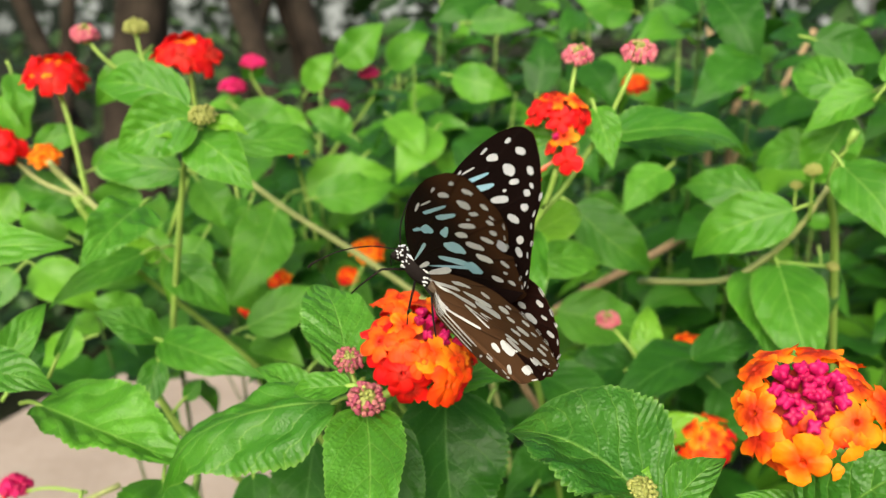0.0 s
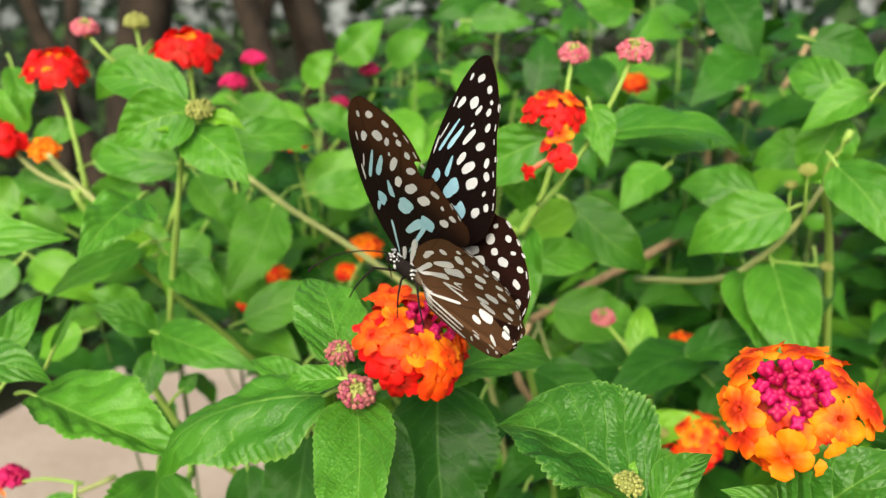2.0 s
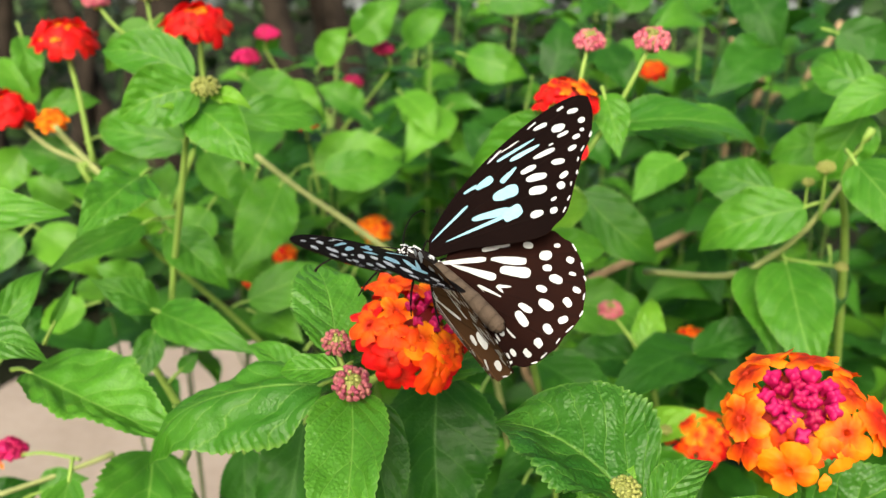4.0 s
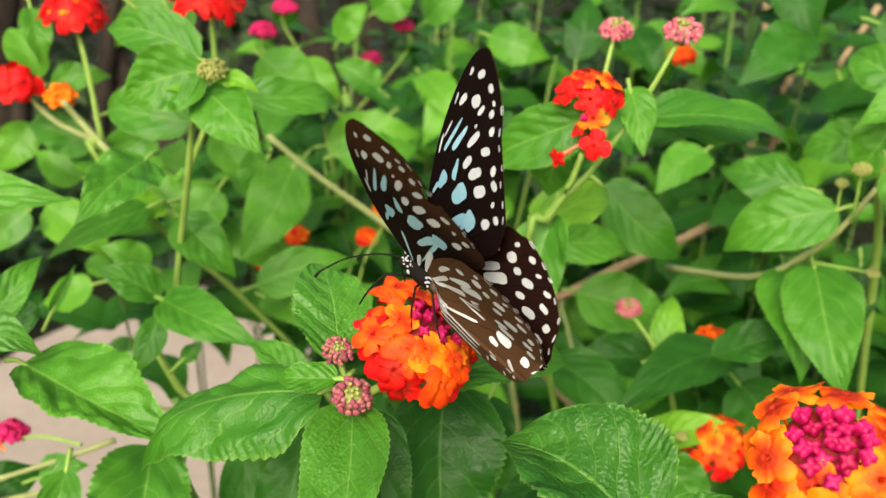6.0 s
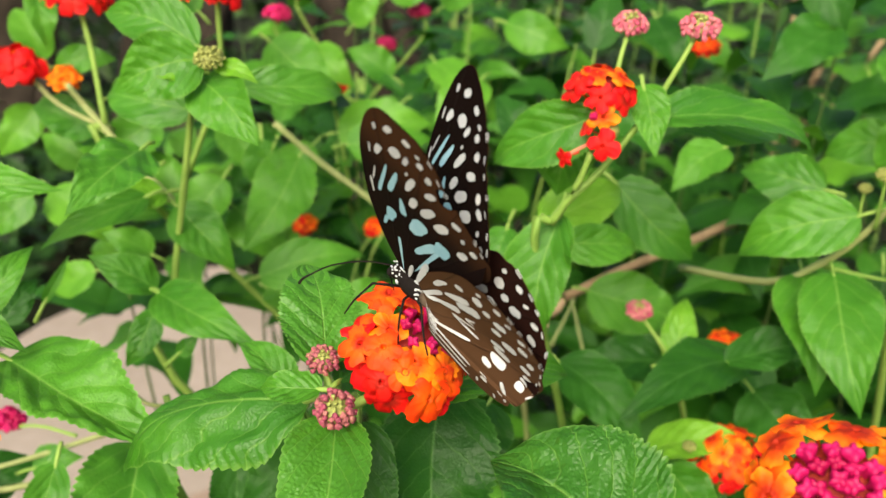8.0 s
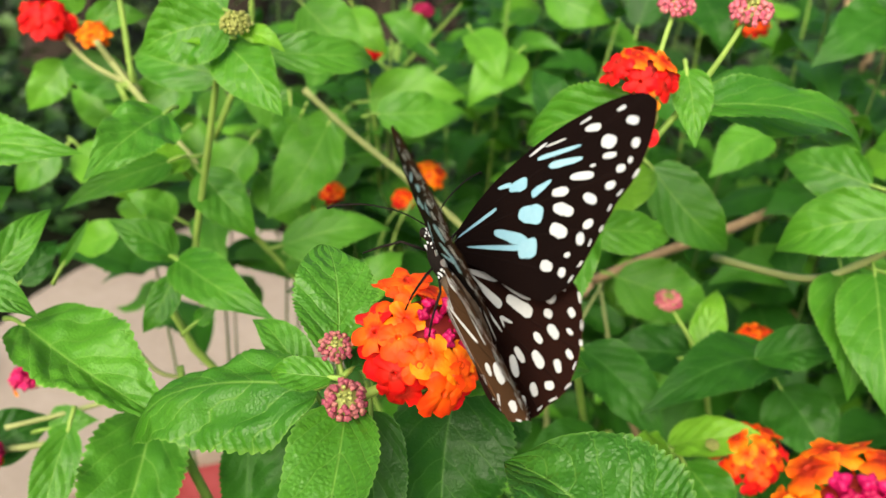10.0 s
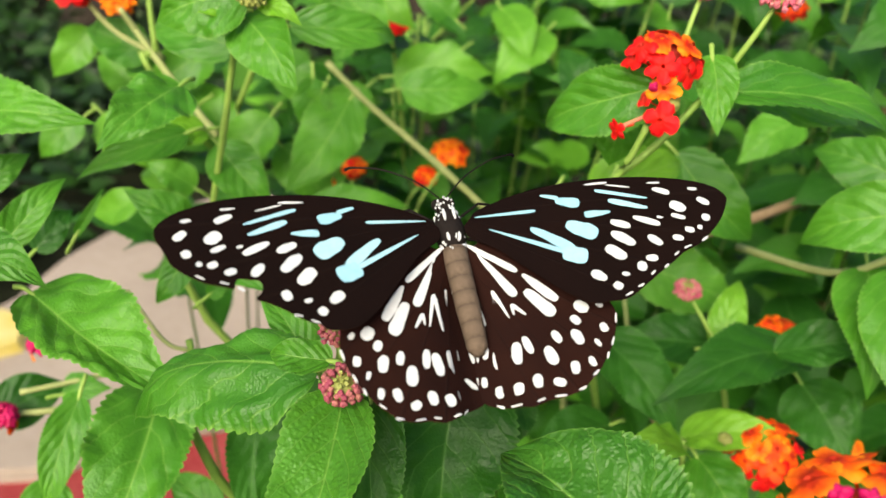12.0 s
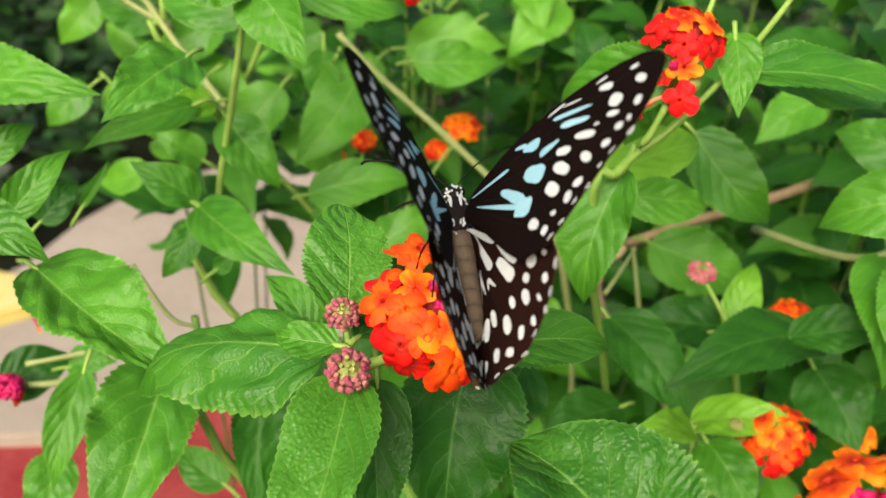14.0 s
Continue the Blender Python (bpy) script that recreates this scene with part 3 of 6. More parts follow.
leaf(s, (0.0542, 0.2769, 0.6624), (0.0949, 0.3019, 0.6536), 0.0138, (0.4967, -0.5843, 0.6418), 0.06, 0.2, material=LEAF, stalk=0.006)
leaf(s, (0.0349, 0.2535, 0.6665), (0.0080, 0.2729, 0.6458), 0.0171, (-0.6359, -0.7641, 0.1083), 0.08, 0.2, material=LEAF, stalk=0.006)
leaf(s, (0.0291, 0.2780, 0.6575), (0.0271, 0.2777, 0.6366), 0.0181, (-0.2655, -0.9631, 0.0430), 0.05, 0.2, material=LEAF, stalk=0.006)
leaf(s, (0.0276, 0.2570, 0.6373), (0.0245, 0.2480, 0.6019), 0.0182, (-0.2511, -0.9328, 0.2585), 0.06, 0.35, material=LEAF, stalk=0.006)
leaf(s, (0.0310, 0.2860, 0.6196), (0.0567, 0.2996, 0.6150), 0.0141, (0.4643, -0.6757, 0.5726), 0.06, 0.2, material=LEAF, stalk=0.006)
leaf(s, (0.0246, 0.2936, 0.6224), (0.0513, 0.3184, 0.6294), 0.0178, (0.3605, -0.5921, 0.7207), 0.06, 0.2, material=YOUNG_LEAF, stalk=0.006)
leaf(s, (0.0509, 0.3320, 0.6285), (0.0823, 0.3316, 0.6023), 0.0215, (0.2192, -0.9344, 0.2808), 0.06, 0.2, material=LEAF, fine=False, stalk=0.006)
leaf(s, (0.0136, 0.2862, 0.6228), (0.0097, 0.2800, 0.6055), 0.0127, (-0.2617, -0.8883, 0.3775), 0.06, 0.2, material=LEAF, stalk=0.006)

s = thing("lantana_sprig", (0.22, 0.46, -0.1), "lantana sprig with drooping leaves and small green buds", "shrub sprig", "lantana sprigs")
stem(s, [(0.1263, 0.2793, 0.6469), (0.1204, 0.2871, 0.6298), (0.1137, 0.2963, 0.6170), (0.1018, 0.3058, 0.6060), (0.0827, 0.3492, 0.5926)], 0.0009, 0.0013, PALE_STEM)
stem(s, [(0.1292, 0.2720, 0.6655), (0.1263, 0.2793, 0.6469), (0.1415, 0.3007, 0.6054), (0.1925, 0.3883, 0.4079), (0.2200, 0.4600, -0.1100)], 0.0011, 0.0016, STEM)
stem(s, [(0.1185, 0.2755, 0.6531), (0.1199, 0.2778, 0.6433), (0.1217, 0.2817, 0.6344)], 0.0005, 0.0006, STEM, "peduncle")
stem(s, [(0.1178, 0.2854, 0.6455), (0.1183, 0.2866, 0.6389), (0.1195, 0.2871, 0.6301)], 0.0004, 0.0005, STEM, "peduncle")
stem(s, [(0.1329, 0.2835, 0.6178), (0.1241, 0.2898, 0.6169), (0.1156, 0.2962, 0.6164)], 0.0006, 0.0007, STEM, "peduncle")
bud_head(s, (0.1186, 0.2753, 0.6524), (-0.1552, -0.3587, 0.9205), 0.0028, 31, outer="lime", label="green bud cluster")
bud_head(s, (0.1178, 0.2854, 0.6455), (-0.1479, -0.3579, 0.9220), 0.0019, 32, outer="lime", label="green bud cluster")
bud_head(s, (0.1323, 0.2835, 0.6177), (-0.1572, -0.3334, 0.9296), 0.0021, 33, outer="lime", label="green bud cluster")
leaf(s, (0.1171, 0.2827, 0.6378), (0.0878, 0.2952, 0.6176), 0.0206, (-0.5687, -0.7337, 0.3719), 0.1, 0.2, material=LEAF, stalk=0.006)
leaf(s, (0.1160, 0.2893, 0.6166), (0.1203, 0.2571, 0.5839), 0.0247, (-0.2585, -0.7058, 0.6595), 0.08, 0.22, material=LEAF, stalk=0.006)
leaf(s, (0.1209, 0.3238, 0.6347), (0.0964, 0.3433, 0.6341), 0.0190, (-0.5584, -0.6881, 0.4634), 0.08, 0.2, material=LEAF, fine=False, stalk=0.006)
leaf(s, (0.1432, 0.3306, 0.6511), (0.1262, 0.3475, 0.6419), 0.0169, (-0.7478, -0.6100, 0.2620), 0.08, 0.2, material=LEAF, fine=False, stalk=0.006)
leaf(s, (0.1399, 0.3099, 0.6120), (0.1399, 0.3022, 0.5900), 0.0145, (-0.1461, -0.9345, 0.3246), 0.08, 0.2, material=SHADED_LEAF, stalk=0.006)
leaf(s, (0.1446, 0.2942, 0.6761), (0.1235, 0.2975, 0.6618), 0.0140, (-0.4440, -0.7757, 0.4485), 0.08, 0.3, material=LEAF, stalk=0.006)
leaf(s, (0.1413, 0.3053, 0.6664), (0.1334, 0.3119, 0.6401), 0.0198, (-0.6778, -0.7350, 0.0177), 0.08, 0.2, material=LEAF, stalk=0.006)
leaf(s, (0.1432, 0.3073, 0.6740), (0.1305, 0.3298, 0.6815), 0.0158, (-0.6753, -0.5461, 0.4958), 0.08, 0.2, material=LEAF, stalk=0.006)
leaf(s, (0.1242, 0.2682, 0.6553), (0.1365, 0.2482, 0.6319), 0.0174, (-0.4023, -0.7905, 0.4618), 0.08, 0.2, material=LEAF, stalk=0.006)
leaf(s, (0.1416, 0.2813, 0.6789), (0.1560, 0.2855, 0.6946), 0.0128, (-0.3084, -0.8089, 0.5005), 0.08, 0.2, material=LEAF, stalk=0.006)

s = thing("lantana_sprig", (0.16, 0.44, -0.1), "low lantana sprig, its leaves coloured dark for shade, with a dusty pink bud", "shrub sprig", "lantana sprigs")
stem(s, [(0.0622, 0.3117, 0.5885), (0.0740, 0.3085, 0.5741), (0.0817, 0.3127, 0.5578), (0.1326, 0.3827, 0.3736), (0.1600, 0.4400, -0.1100)], 0.0006, 0.0013, STEM)
bud_head(s, (0.0626, 0.3118, 0.5885), (-0.0601, -0.3337, 0.9408), 0.0044, 41, outer="pink")
leaf(s, (0.0775, 0.3076, 0.5712), (0.0814, 0.3279, 0.5887), 0.0126, (-0.0802, -0.6413, 0.7631), 0.06, 0.25, material=YOUNG_LEAF, stalk=0.006)
leaf(s, (0.0741, 0.3040, 0.5724), (0.0883, 0.2995, 0.5744), 0.0099, (-0.2683, -0.4909, 0.8289), 0.06, 0.25, material=YOUNG_LEAF, stalk=0.006)
leaf(s, (0.1031, 0.3091, 0.5746), (0.0543, 0.2748, 0.5642), 0.0227, (0.1057, -0.4221, 0.9004), 0.1, 0.25, material=SHADED_LEAF, stalk=0.006)
leaf(s, (0.0923, 0.3012, 0.5766), (0.1207, 0.3025, 0.5862), 0.0161, (-0.2410, -0.5632, 0.7904), 0.1, 0.25, material=SHADED_LEAF, stalk=0.006)
leaf(s, (0.0354, 0.2985, 0.5724), (0.0649, 0.2782, 0.5530), 0.0214, (-0.0120, -0.6994, 0.7146), 0.08, 0.25, material=SHADED_LEAF, stalk=0.006)
leaf(s, (0.0774, 0.3170, 0.5679), (0.0439, 0.3168, 0.5619), 0.0205, (-0.1376, -0.5876, 0.7973), 0.1, 0.25, material=SHADED_LEAF, stalk=0.006)
leaf(s, (0.0481, 0.3483, 0.5795), (0.0886, 0.3481, 0.5675), 0.0246, (0.1813, -0.7566, 0.6282), 0.08, 0.25, material=LEAF, fine=False, stalk=0.006)
leaf(s, (0.1104, 0.3234, 0.5563), (0.1266, 0.3026, 0.5397), 0.0243, (-0.2404, -0.7128, 0.6589), 0.08, 0.25, material=SHADED_LEAF, stalk=0.006)
leaf(s, (0.1101, 0.2991, 0.6122), (0.1114, 0.2700, 0.5831), 0.0215, (-0.2026, -0.6965, 0.6883), 0.08, 0.25, material=LEAF, stalk=0.006)
flower_head(s, (0.1000, 0.3322, 0.5695), (-0.0998, -0.3355, 0.9367), 0.0060, [("red", 7, 88, 0.9, 0), ("ember", 6, 60, 0.9, 0.4), ("orange", 4, 28, 0.9, 0)], 42, label="small fading orange and red flower head")

s = thing("lantana_sprig", (0.1, 0.4, -0.1), "low lantana sprig with fresh green leaves and an orange flower head", "shrub sprig", "lantana sprigs")
stem(s, [(0.0661, 0.2725, 0.5561), (0.0691, 0.2723, 0.5399), (0.0768, 0.2786, 0.5055), (0.0919, 0.3454, 0.3360), (0.1000, 0.4000, -0.1100)], 0.0008, 0.0014, STEM)
stem(s, [(0.0888, 0.2727, 0.5575), (0.0876, 0.2761, 0.5423), (0.0746, 0.2746, 0.5281)], 0.0007, 0.0009, STEM, "peduncle")
leaf(s, (0.0656, 0.2754, 0.5546), (0.0930, 0.2734, 0.5652), 0.0162, (-0.3497, -0.4466, 0.8236), 0.1, 0.2, material=YOUNG_LEAF, stalk=0.003)
leaf(s, (0.0659, 0.2687, 0.5560), (0.0397, 0.2378, 0.5686), 0.0130, (0.5016, -0.0764, 0.8617), 0.08, 0.2, material=YOUNG_LEAF, stalk=0.003)
leaf(s, (0.0707, 0.2712, 0.5523), (0.0855, 0.2525, 0.5401), 0.0176, (-0.1774, -0.6295, 0.7565), 0.08, 0.2, material=LEAF, stalk=0.006)
leaf(s, (0.0458, 0.2873, 0.5467), (0.0213, 0.2656, 0.5400), 0.0177, (0.1346, -0.4304, 0.8925), 0.08, 0.2, material=SHADED_LEAF, stalk=0.006)
leaf(s, (0.0294, 0.2558, 0.5479), (0.0212, 0.2414, 0.5361), 0.0127, (-0.2003, -0.5498, 0.8109), 0.08, 0.2, material=SHADED_LEAF, stalk=0.006)
flower_head(s, (0.0894, 0.2712, 0.5588), (-0.1396, -0.4223, 0.8957), 0.0092, [("red", 7, 88, 0.9, 0), ("ember", 6, 60, 0.9, 0.4), ("orange", 4, 28, 0.9, 0)], 51, label="orange flower head with red florets below")
bud_head(s, (0.0759, 0.2652, 0.5642), (-0.0810, -0.2911, 0.9533), 0.0020, 52, outer="lime", label="green bud cluster")
flower_head(s, (0.1296, 0.3166, 0.5371), (-0.1608, -0.3801, 0.9109), 0.0051, [("orange", 5, 75, 0.9, 0), ("orange", 4, 40, 0.9, 0.4), ("amber", 1, 0, 0.8, 0)], 53, label="small orange flower head")

s = thing("lantana_sprig", (0.03, 0.44, -0.1), "upright lantana sprig with a pale bud on a straight green stem", "shrub sprig", "lantana sprigs")
stem(s, [(-0.0735, 0.2617, 0.6695), (-0.0812, 0.2720, 0.6568), (-0.0883, 0.2810, 0.6268), (-0.0943, 0.2851, 0.5911), (-0.0939, 0.2830, 0.5576), (-0.0134, 0.3693, 0.3735), (0.0300, 0.4400, -0.1100)], 0.0009, 0.0014, STEM)
bud_head(s, (-0.0703, 0.2555, 0.6719), (0.1134, -0.4117, 0.9042), 0.0040, 61, outer="lime", label="yellow-green bud cluster")
leaf(s, (-0.0734, 0.2588, 0.6715), (-0.0969, 0.2561, 0.6613), 0.0187, (0.0316, -0.9812, 0.1903), 0.12, 0.2, material=LEAF, stalk=0.003)
leaf(s, (-0.0770, 0.2662, 0.6733), (-0.1076, 0.2746, 0.6794), 0.0162, (-0.1508, -0.8758, 0.4586), 0.1, 0.2, material=LEAF, stalk=0.003)
leaf(s, (-0.0749, 0.2606, 0.6654), (-0.0552, 0.2498, 0.6507), 0.0167, (-0.1201, -0.8711, 0.4761), 0.06, 0.25, material=LEAF, stalk=0.004)
leaf(s, (-0.0725, 0.2896, 0.6587), (-0.0457, 0.3159, 0.6548), 0.0141, (0.6131, -0.5376, 0.5788), 0.08, 0.2, material=LEAF, stalk=0.006)
leaf(s, (-0.0734, 0.2579, 0.6678), (-0.0872, 0.2540, 0.6663), 0.0062, (0.1743, -0.8339, 0.5237), 0.06, 0.2, material=YOUNG_LEAF, stalk=0.002)
leaf(s, (-0.0701, 0.2584, 0.6699), (-0.0575, 0.2573, 0.6659), 0.0055, (0.1182, -0.8041, 0.5826), 0.06, 0.2, material=YOUNG_LEAF, stalk=0.002)
leaf(s, (-0.0896, 0.2939, 0.6494), (-0.1238, 0.3075, 0.6491), 0.0157, (-0.3185, -0.7906, 0.5230), 0.08, 0.2, material=LEAF, stalk=0.006)
leaf(s, (-0.0917, 0.2594, 0.6445), (-0.1003, 0.2299, 0.6324), 0.0185, (0.2500, -0.7500, 0.6000), 0.08, 0.15, material=LEAF, relief=1.4, stalk=0.006)
leaf(s, (-0.1008, 0.2821, 0.6230), (-0.1239, 0.2581, 0.6111), 0.0110, (0.3513, -0.6648, 0.6593), 0.08, 0.3, material=LEAF, stalk=0.006)
leaf(s, (-0.0925, 0.2671, 0.5979), (-0.1119, 0.2625, 0.6091), 0.0128, (0.4919, -0.6458, 0.5840), 0.08, 0.2, material=LEAF, stalk=0.006)
leaf(s, (-0.0910, 0.2639, 0.5985), (-0.0529, 0.2445, 0.5934), 0.0160, (-0.1951, -0.5892, 0.7841), 0.08, 0.2, material=LEAF, stalk=0.006)
leaf(s, (-0.0952, 0.2914, 0.6178), (-0.0745, 0.2883, 0.5982), 0.0167, (0.3846, -0.7585, 0.5260), 0.08, 0.2, material=LEAF, stalk=0.006)
leaf(s, (-0.0935, 0.2672, 0.5910), (-0.0996, 0.2584, 0.5749), 0.0096, (0.2010, -0.8888, 0.4118), 0.06, 0.2, material=LEAF, stalk=0.006)
leaf(s, (-0.0847, 0.2625, 0.5788), (-0.0791, 0.2659, 0.5843), 0.0055, (0.0970, -0.8803, 0.4644), 0.06, 0.2, material=LEAF, stalk=0.006)
leaf(s, (-0.0979, 0.2896, 0.6224), (-0.1103, 0.2790, 0.6194), 0.0104, (0.4466, -0.6823, 0.5787), 0.06, 0.2, material=YOUNG_LEAF, stalk=0.006)
leaf(s, (-0.0790, 0.3301, 0.5790), (-0.0402, 0.3464, 0.5856), 0.0181, (0.1771, -0.7061, 0.6856), 0.08, 0.2, material=LEAF, fine=False, stalk=0.006)
leaf(s, (-0.0724, 0.3658, 0.6190), (-0.0883, 0.3393, 0.5851), 0.0253, (0.1955, -0.8154, 0.5449), 0.08, 0.2, material=LEAF, fine=False, stalk=0.006)
leaf(s, (-0.0818, 0.3587, 0.6223), (-0.0890, 0.3635, 0.6041), 0.0108, (-0.0595, -0.9709, -0.2319), 0.08, 0.2, material=LEAF, fine=False, stalk=0.006)
leaf(s, (-0.0567, 0.3839, 0.6211), (-0.0227, 0.4043, 0.6227), 0.0197, (0.3980, -0.7063, 0.5854), 0.08, 0.2, material=LEAF, fine=False, stalk=0.006)

s = thing("lantana_sprig", (0.02, 0.34, -0.1), "lantana sprig of long glossy folded leaves and a magenta bud", "shrub sprig", "lantana sprigs")
stem(s, [(-0.0750, 0.2292, 0.5839), (-0.0715, 0.2273, 0.5715), (-0.0632, 0.2206, 0.5482), (-0.0091, 0.2863, 0.3667), (0.0200, 0.3400, -0.1100)], 0.0009, 0.0015, STEM)
stem(s, [(-0.0749, 0.2307, 0.5795), (-0.0843, 0.2331, 0.5794), (-0.0999, 0.2421, 0.5871)], 0.0006, 0.0007, PALE_STEM)
stem(s, [(-0.1422, 0.2490, 0.5381), (-0.1279, 0.2593, 0.5398), (-0.1120, 0.2704, 0.5427)], 0.0008, 0.001, PALE_STEM, "cut_stalk")
stem(s, [(-0.1557, 0.2432, 0.5302), (-0.1384, 0.2525, 0.5291), (-0.1259, 0.2617, 0.5291)], 0.001, 0.0012, PALE_STEM, "side_shoot")
leaf(s, (-0.1040, 0.2055, 0.6035), (-0.0590, 0.1905, 0.5930), 0.0245, (0.4200, -0.3400, 0.8800), 0.05, 0.45, material=LEAF, relief=2.4, stalk=0.006)
leaf(s, (-0.0798, 0.2227, 0.5722), (-0.0766, 0.1847, 0.5394), 0.0250, (0.2151, -0.6271, 0.7487), 0.08, 0.4, material=LEAF, relief=1.3, stalk=0.006)
leaf(s, (-0.1071, 0.2273, 0.5593), (-0.1053, 0.2070, 0.5328), 0.0119, (0.2954, -0.7487, 0.5935), 0.06, 0.2, material=LEAF, stalk=0.006)
leaf(s, (-0.1176, 0.2254, 0.5284), (-0.1125, 0.2100, 0.5109), 0.0151, (0.2919, -0.6740, 0.6786), 0.06, 0.2, material=LEAF, stalk=0.006)
leaf(s, (-0.0577, 0.2375, 0.5658), (-0.0506, 0.2152, 0.5336), 0.0157, (0.2002, -0.7831, 0.5887), 0.06, 0.25, material=SHADED_LEAF, stalk=0.006)
leaf(s, (-0.0369, 0.2263, 0.5822), (-0.0451, 0.2081, 0.5477), 0.0207, (0.0240, -0.8860, 0.4631), 0.08, 0.25, material=SHADED_LEAF, stalk=0.006)
leaf(s, (-0.0784, 0.2603, 0.4977), (-0.1005, 0.2672, 0.5030), 0.0139, (0.0562, -0.4851, 0.8726), 0.06, 0.2, material=LEAF, stalk=0.006)
leaf(s, (-0.1514, 0.2490, 0.5257), (-0.1362, 0.2685, 0.5307), 0.0177, (0.4486, -0.5362, 0.7150), 0.08, 0.2, material=SHADED_LEAF, stalk=0.006)
leaf(s, (-0.1323, 0.2563, 0.5349), (-0.1166, 0.2604, 0.5387), 0.0111, (0.0413, -0.7585, 0.6503), 0.08, 0.2, material=LEAF, stalk=0.006)
leaf(s, (-0.1516, 0.2433, 0.6310), (-0.1040, 0.2372, 0.6371), 0.0205, (0.1000, -0.7000, 0.7000), 0.08, 0.12, material=LEAF, relief=1.6, stalk=0.006)
leaf(s, (-0.1214, 0.2188, 0.6060), (-0.1144, 0.2385, 0.6199), 0.0097, (0.4749, -0.6132, 0.6312), 0.08, 0.3, material=LEAF, stalk=0.006)
leaf(s, (-0.1208, 0.2040, 0.6134), (-0.0959, 0.2011, 0.6080), 0.0145, (0.1116, -0.5680, 0.8154), 0.14, 0.15, material=CRINKLED_LEAF, relief=0.6, stalk=0.006)
leaf(s, (-0.1436, 0.2396, 0.6094), (-0.1346, 0.2530, 0.6188), 0.0091, (0.4233, -0.6952, 0.5809), 0.08, 0.2, material=LEAF, stalk=0.006)
leaf(s, (-0.1171, 0.2459, 0.5996), (-0.1123, 0.2530, 0.6126), 0.0032, (0.3802, -0.8632, 0.3321), 0.03, 0.6, material=LEAF, stalk=0.006)
leaf(s, (-0.1316, 0.2471, 0.5912), (-0.1266, 0.2600, 0.6007), 0.0105, (0.5151, -0.6303, 0.5808), 0.06, 0.2, material=SHADED_LEAF, stalk=0.006)
stem(s, [(-0.1511, 0.2764, 0.5360), (-0.1383, 0.2728, 0.5402), (-0.1230, 0.2681, 0.5412)], 0.0005, 0.0006, STEM, "peduncle")
flower_head(s, (-0.1522, 0.2769, 0.5373), (0.1876, -0.2617, 0.9467), 0.0047, [("magenta", 8, 60, 1.5, 0), ("magenta", 6, 30, 1.5, 0.4), ("orange", 2, 120, 0.6, 4)], 71, label="magenta bud head with an orange floret below")
flower_head(s, (-0.1458, 0.2446, 0.5302), (0.1894, -0.2366, 0.9530), 0.0040, [("magenta", 8, 60, 1.5, 0), ("magenta", 6, 30, 1.5, 0.4), ("orange", 3, 110, 0.7, 4)], 72, label="magenta bud head with an orange floret below")

s = thing("lantana_sprig", (0.01, 0.52, -0.1), "tall lantana sprig with flat-topped red flower heads", "shrub sprig", "lantana sprigs")
stem(s, [(-0.1526, 0.3483, 0.6739), (-0.1484, 0.3473, 0.6573), (-0.1443, 0.3468, 0.6299), (-0.1401, 0.3513, 0.6086), (-0.0425, 0.4441, 0.4102), (0.0100, 0.5200, -0.1100)], 0.0009, 0.0014, STEM)
stem(s, [(-0.1589, 0.3471, 0.6437), (-0.1538, 0.3514, 0.6344), (-0.1460, 0.3556, 0.6245)], 0.001, 0.0014, PALE_STEM)
stem(s, [(-0.1794, 0.3488, 0.6503), (-0.1654, 0.3515, 0.6348), (-0.1482, 0.3528, 0.6270)], 0.0009, 0.001, PALE_STEM)
stem(s, [(-0.0979, 0.3411, 0.6851), (-0.0971, 0.3416, 0.6744), (-0.0998, 0.3485, 0.6492), (-0.1163, 0.3583, 0.6092)], 0.0009, 0.0012, STEM)
stem(s, [(-0.1414, 0.3532, 0.6920), (-0.1336, 0.3509, 0.6836), (-0.1237, 0.3550, 0.6734), (-0.1052, 0.3563, 0.6527)], 0.0007, 0.0009, STEM, "peduncle")
stem(s, [(-0.1213, 0.3538, 0.6943), (-0.1180, 0.3506, 0.6825), (-0.1100, 0.3538, 0.6690)], 0.0007, 0.0009, STEM, "peduncle")
flower_head(s, (-0.1530, 0.3496, 0.6786), (0.1360, -0.3106, 0.9408), 0.0096, [("red", 7, 84, 1.45, 0), ("red", 5, 60, 1.3, 0.3), ("orange", 4, 34, 1.0, 0.1), ("amber", 1, 0, 0.9, 0)], 81, label="red flower head with orange florets in the middle", flat=0.36)
flower_head(s, (-0.0979, 0.3415, 0.6868), (0.0821, -0.2862, 0.9546), 0.0097, [("red", 7, 84, 1.45, 0), ("red", 5, 60, 1.3, 0.3), ("orange", 4, 34, 1.0, 0.1), ("amber", 1, 0, 0.9, 0)], 82, label="red flower head with orange florets in the middle", flat=0.36)
flower_head(s, (-0.1794, 0.3488, 0.6503), (0.1508, -0.2933, 0.9441), 0.0071, [("red", 7, 84, 1.45, 0), ("red", 5, 60, 1.3, 0.3), ("orange", 4, 34, 1.0, 0.1), ("amber", 1, 0, 0.9, 0)], 83, label="red flower head with orange florets in the middle", flat=0.36)
flower_head(s, (-0.1631, 0.3542, 0.6449), (0.2068, -0.4493, 0.8691), 0.0042, [("orange", 5, 75, 0.9, 0), ("orange", 4, 40, 0.9, 0.4), ("amber", 1, 0, 0.8, 0)], 84, label="small orange flower head")
bud_head(s, (-0.1414, 0.3534, 0.6928), (0.1168, -0.2919, 0.9493), 0.0054, 85, outer="pink")
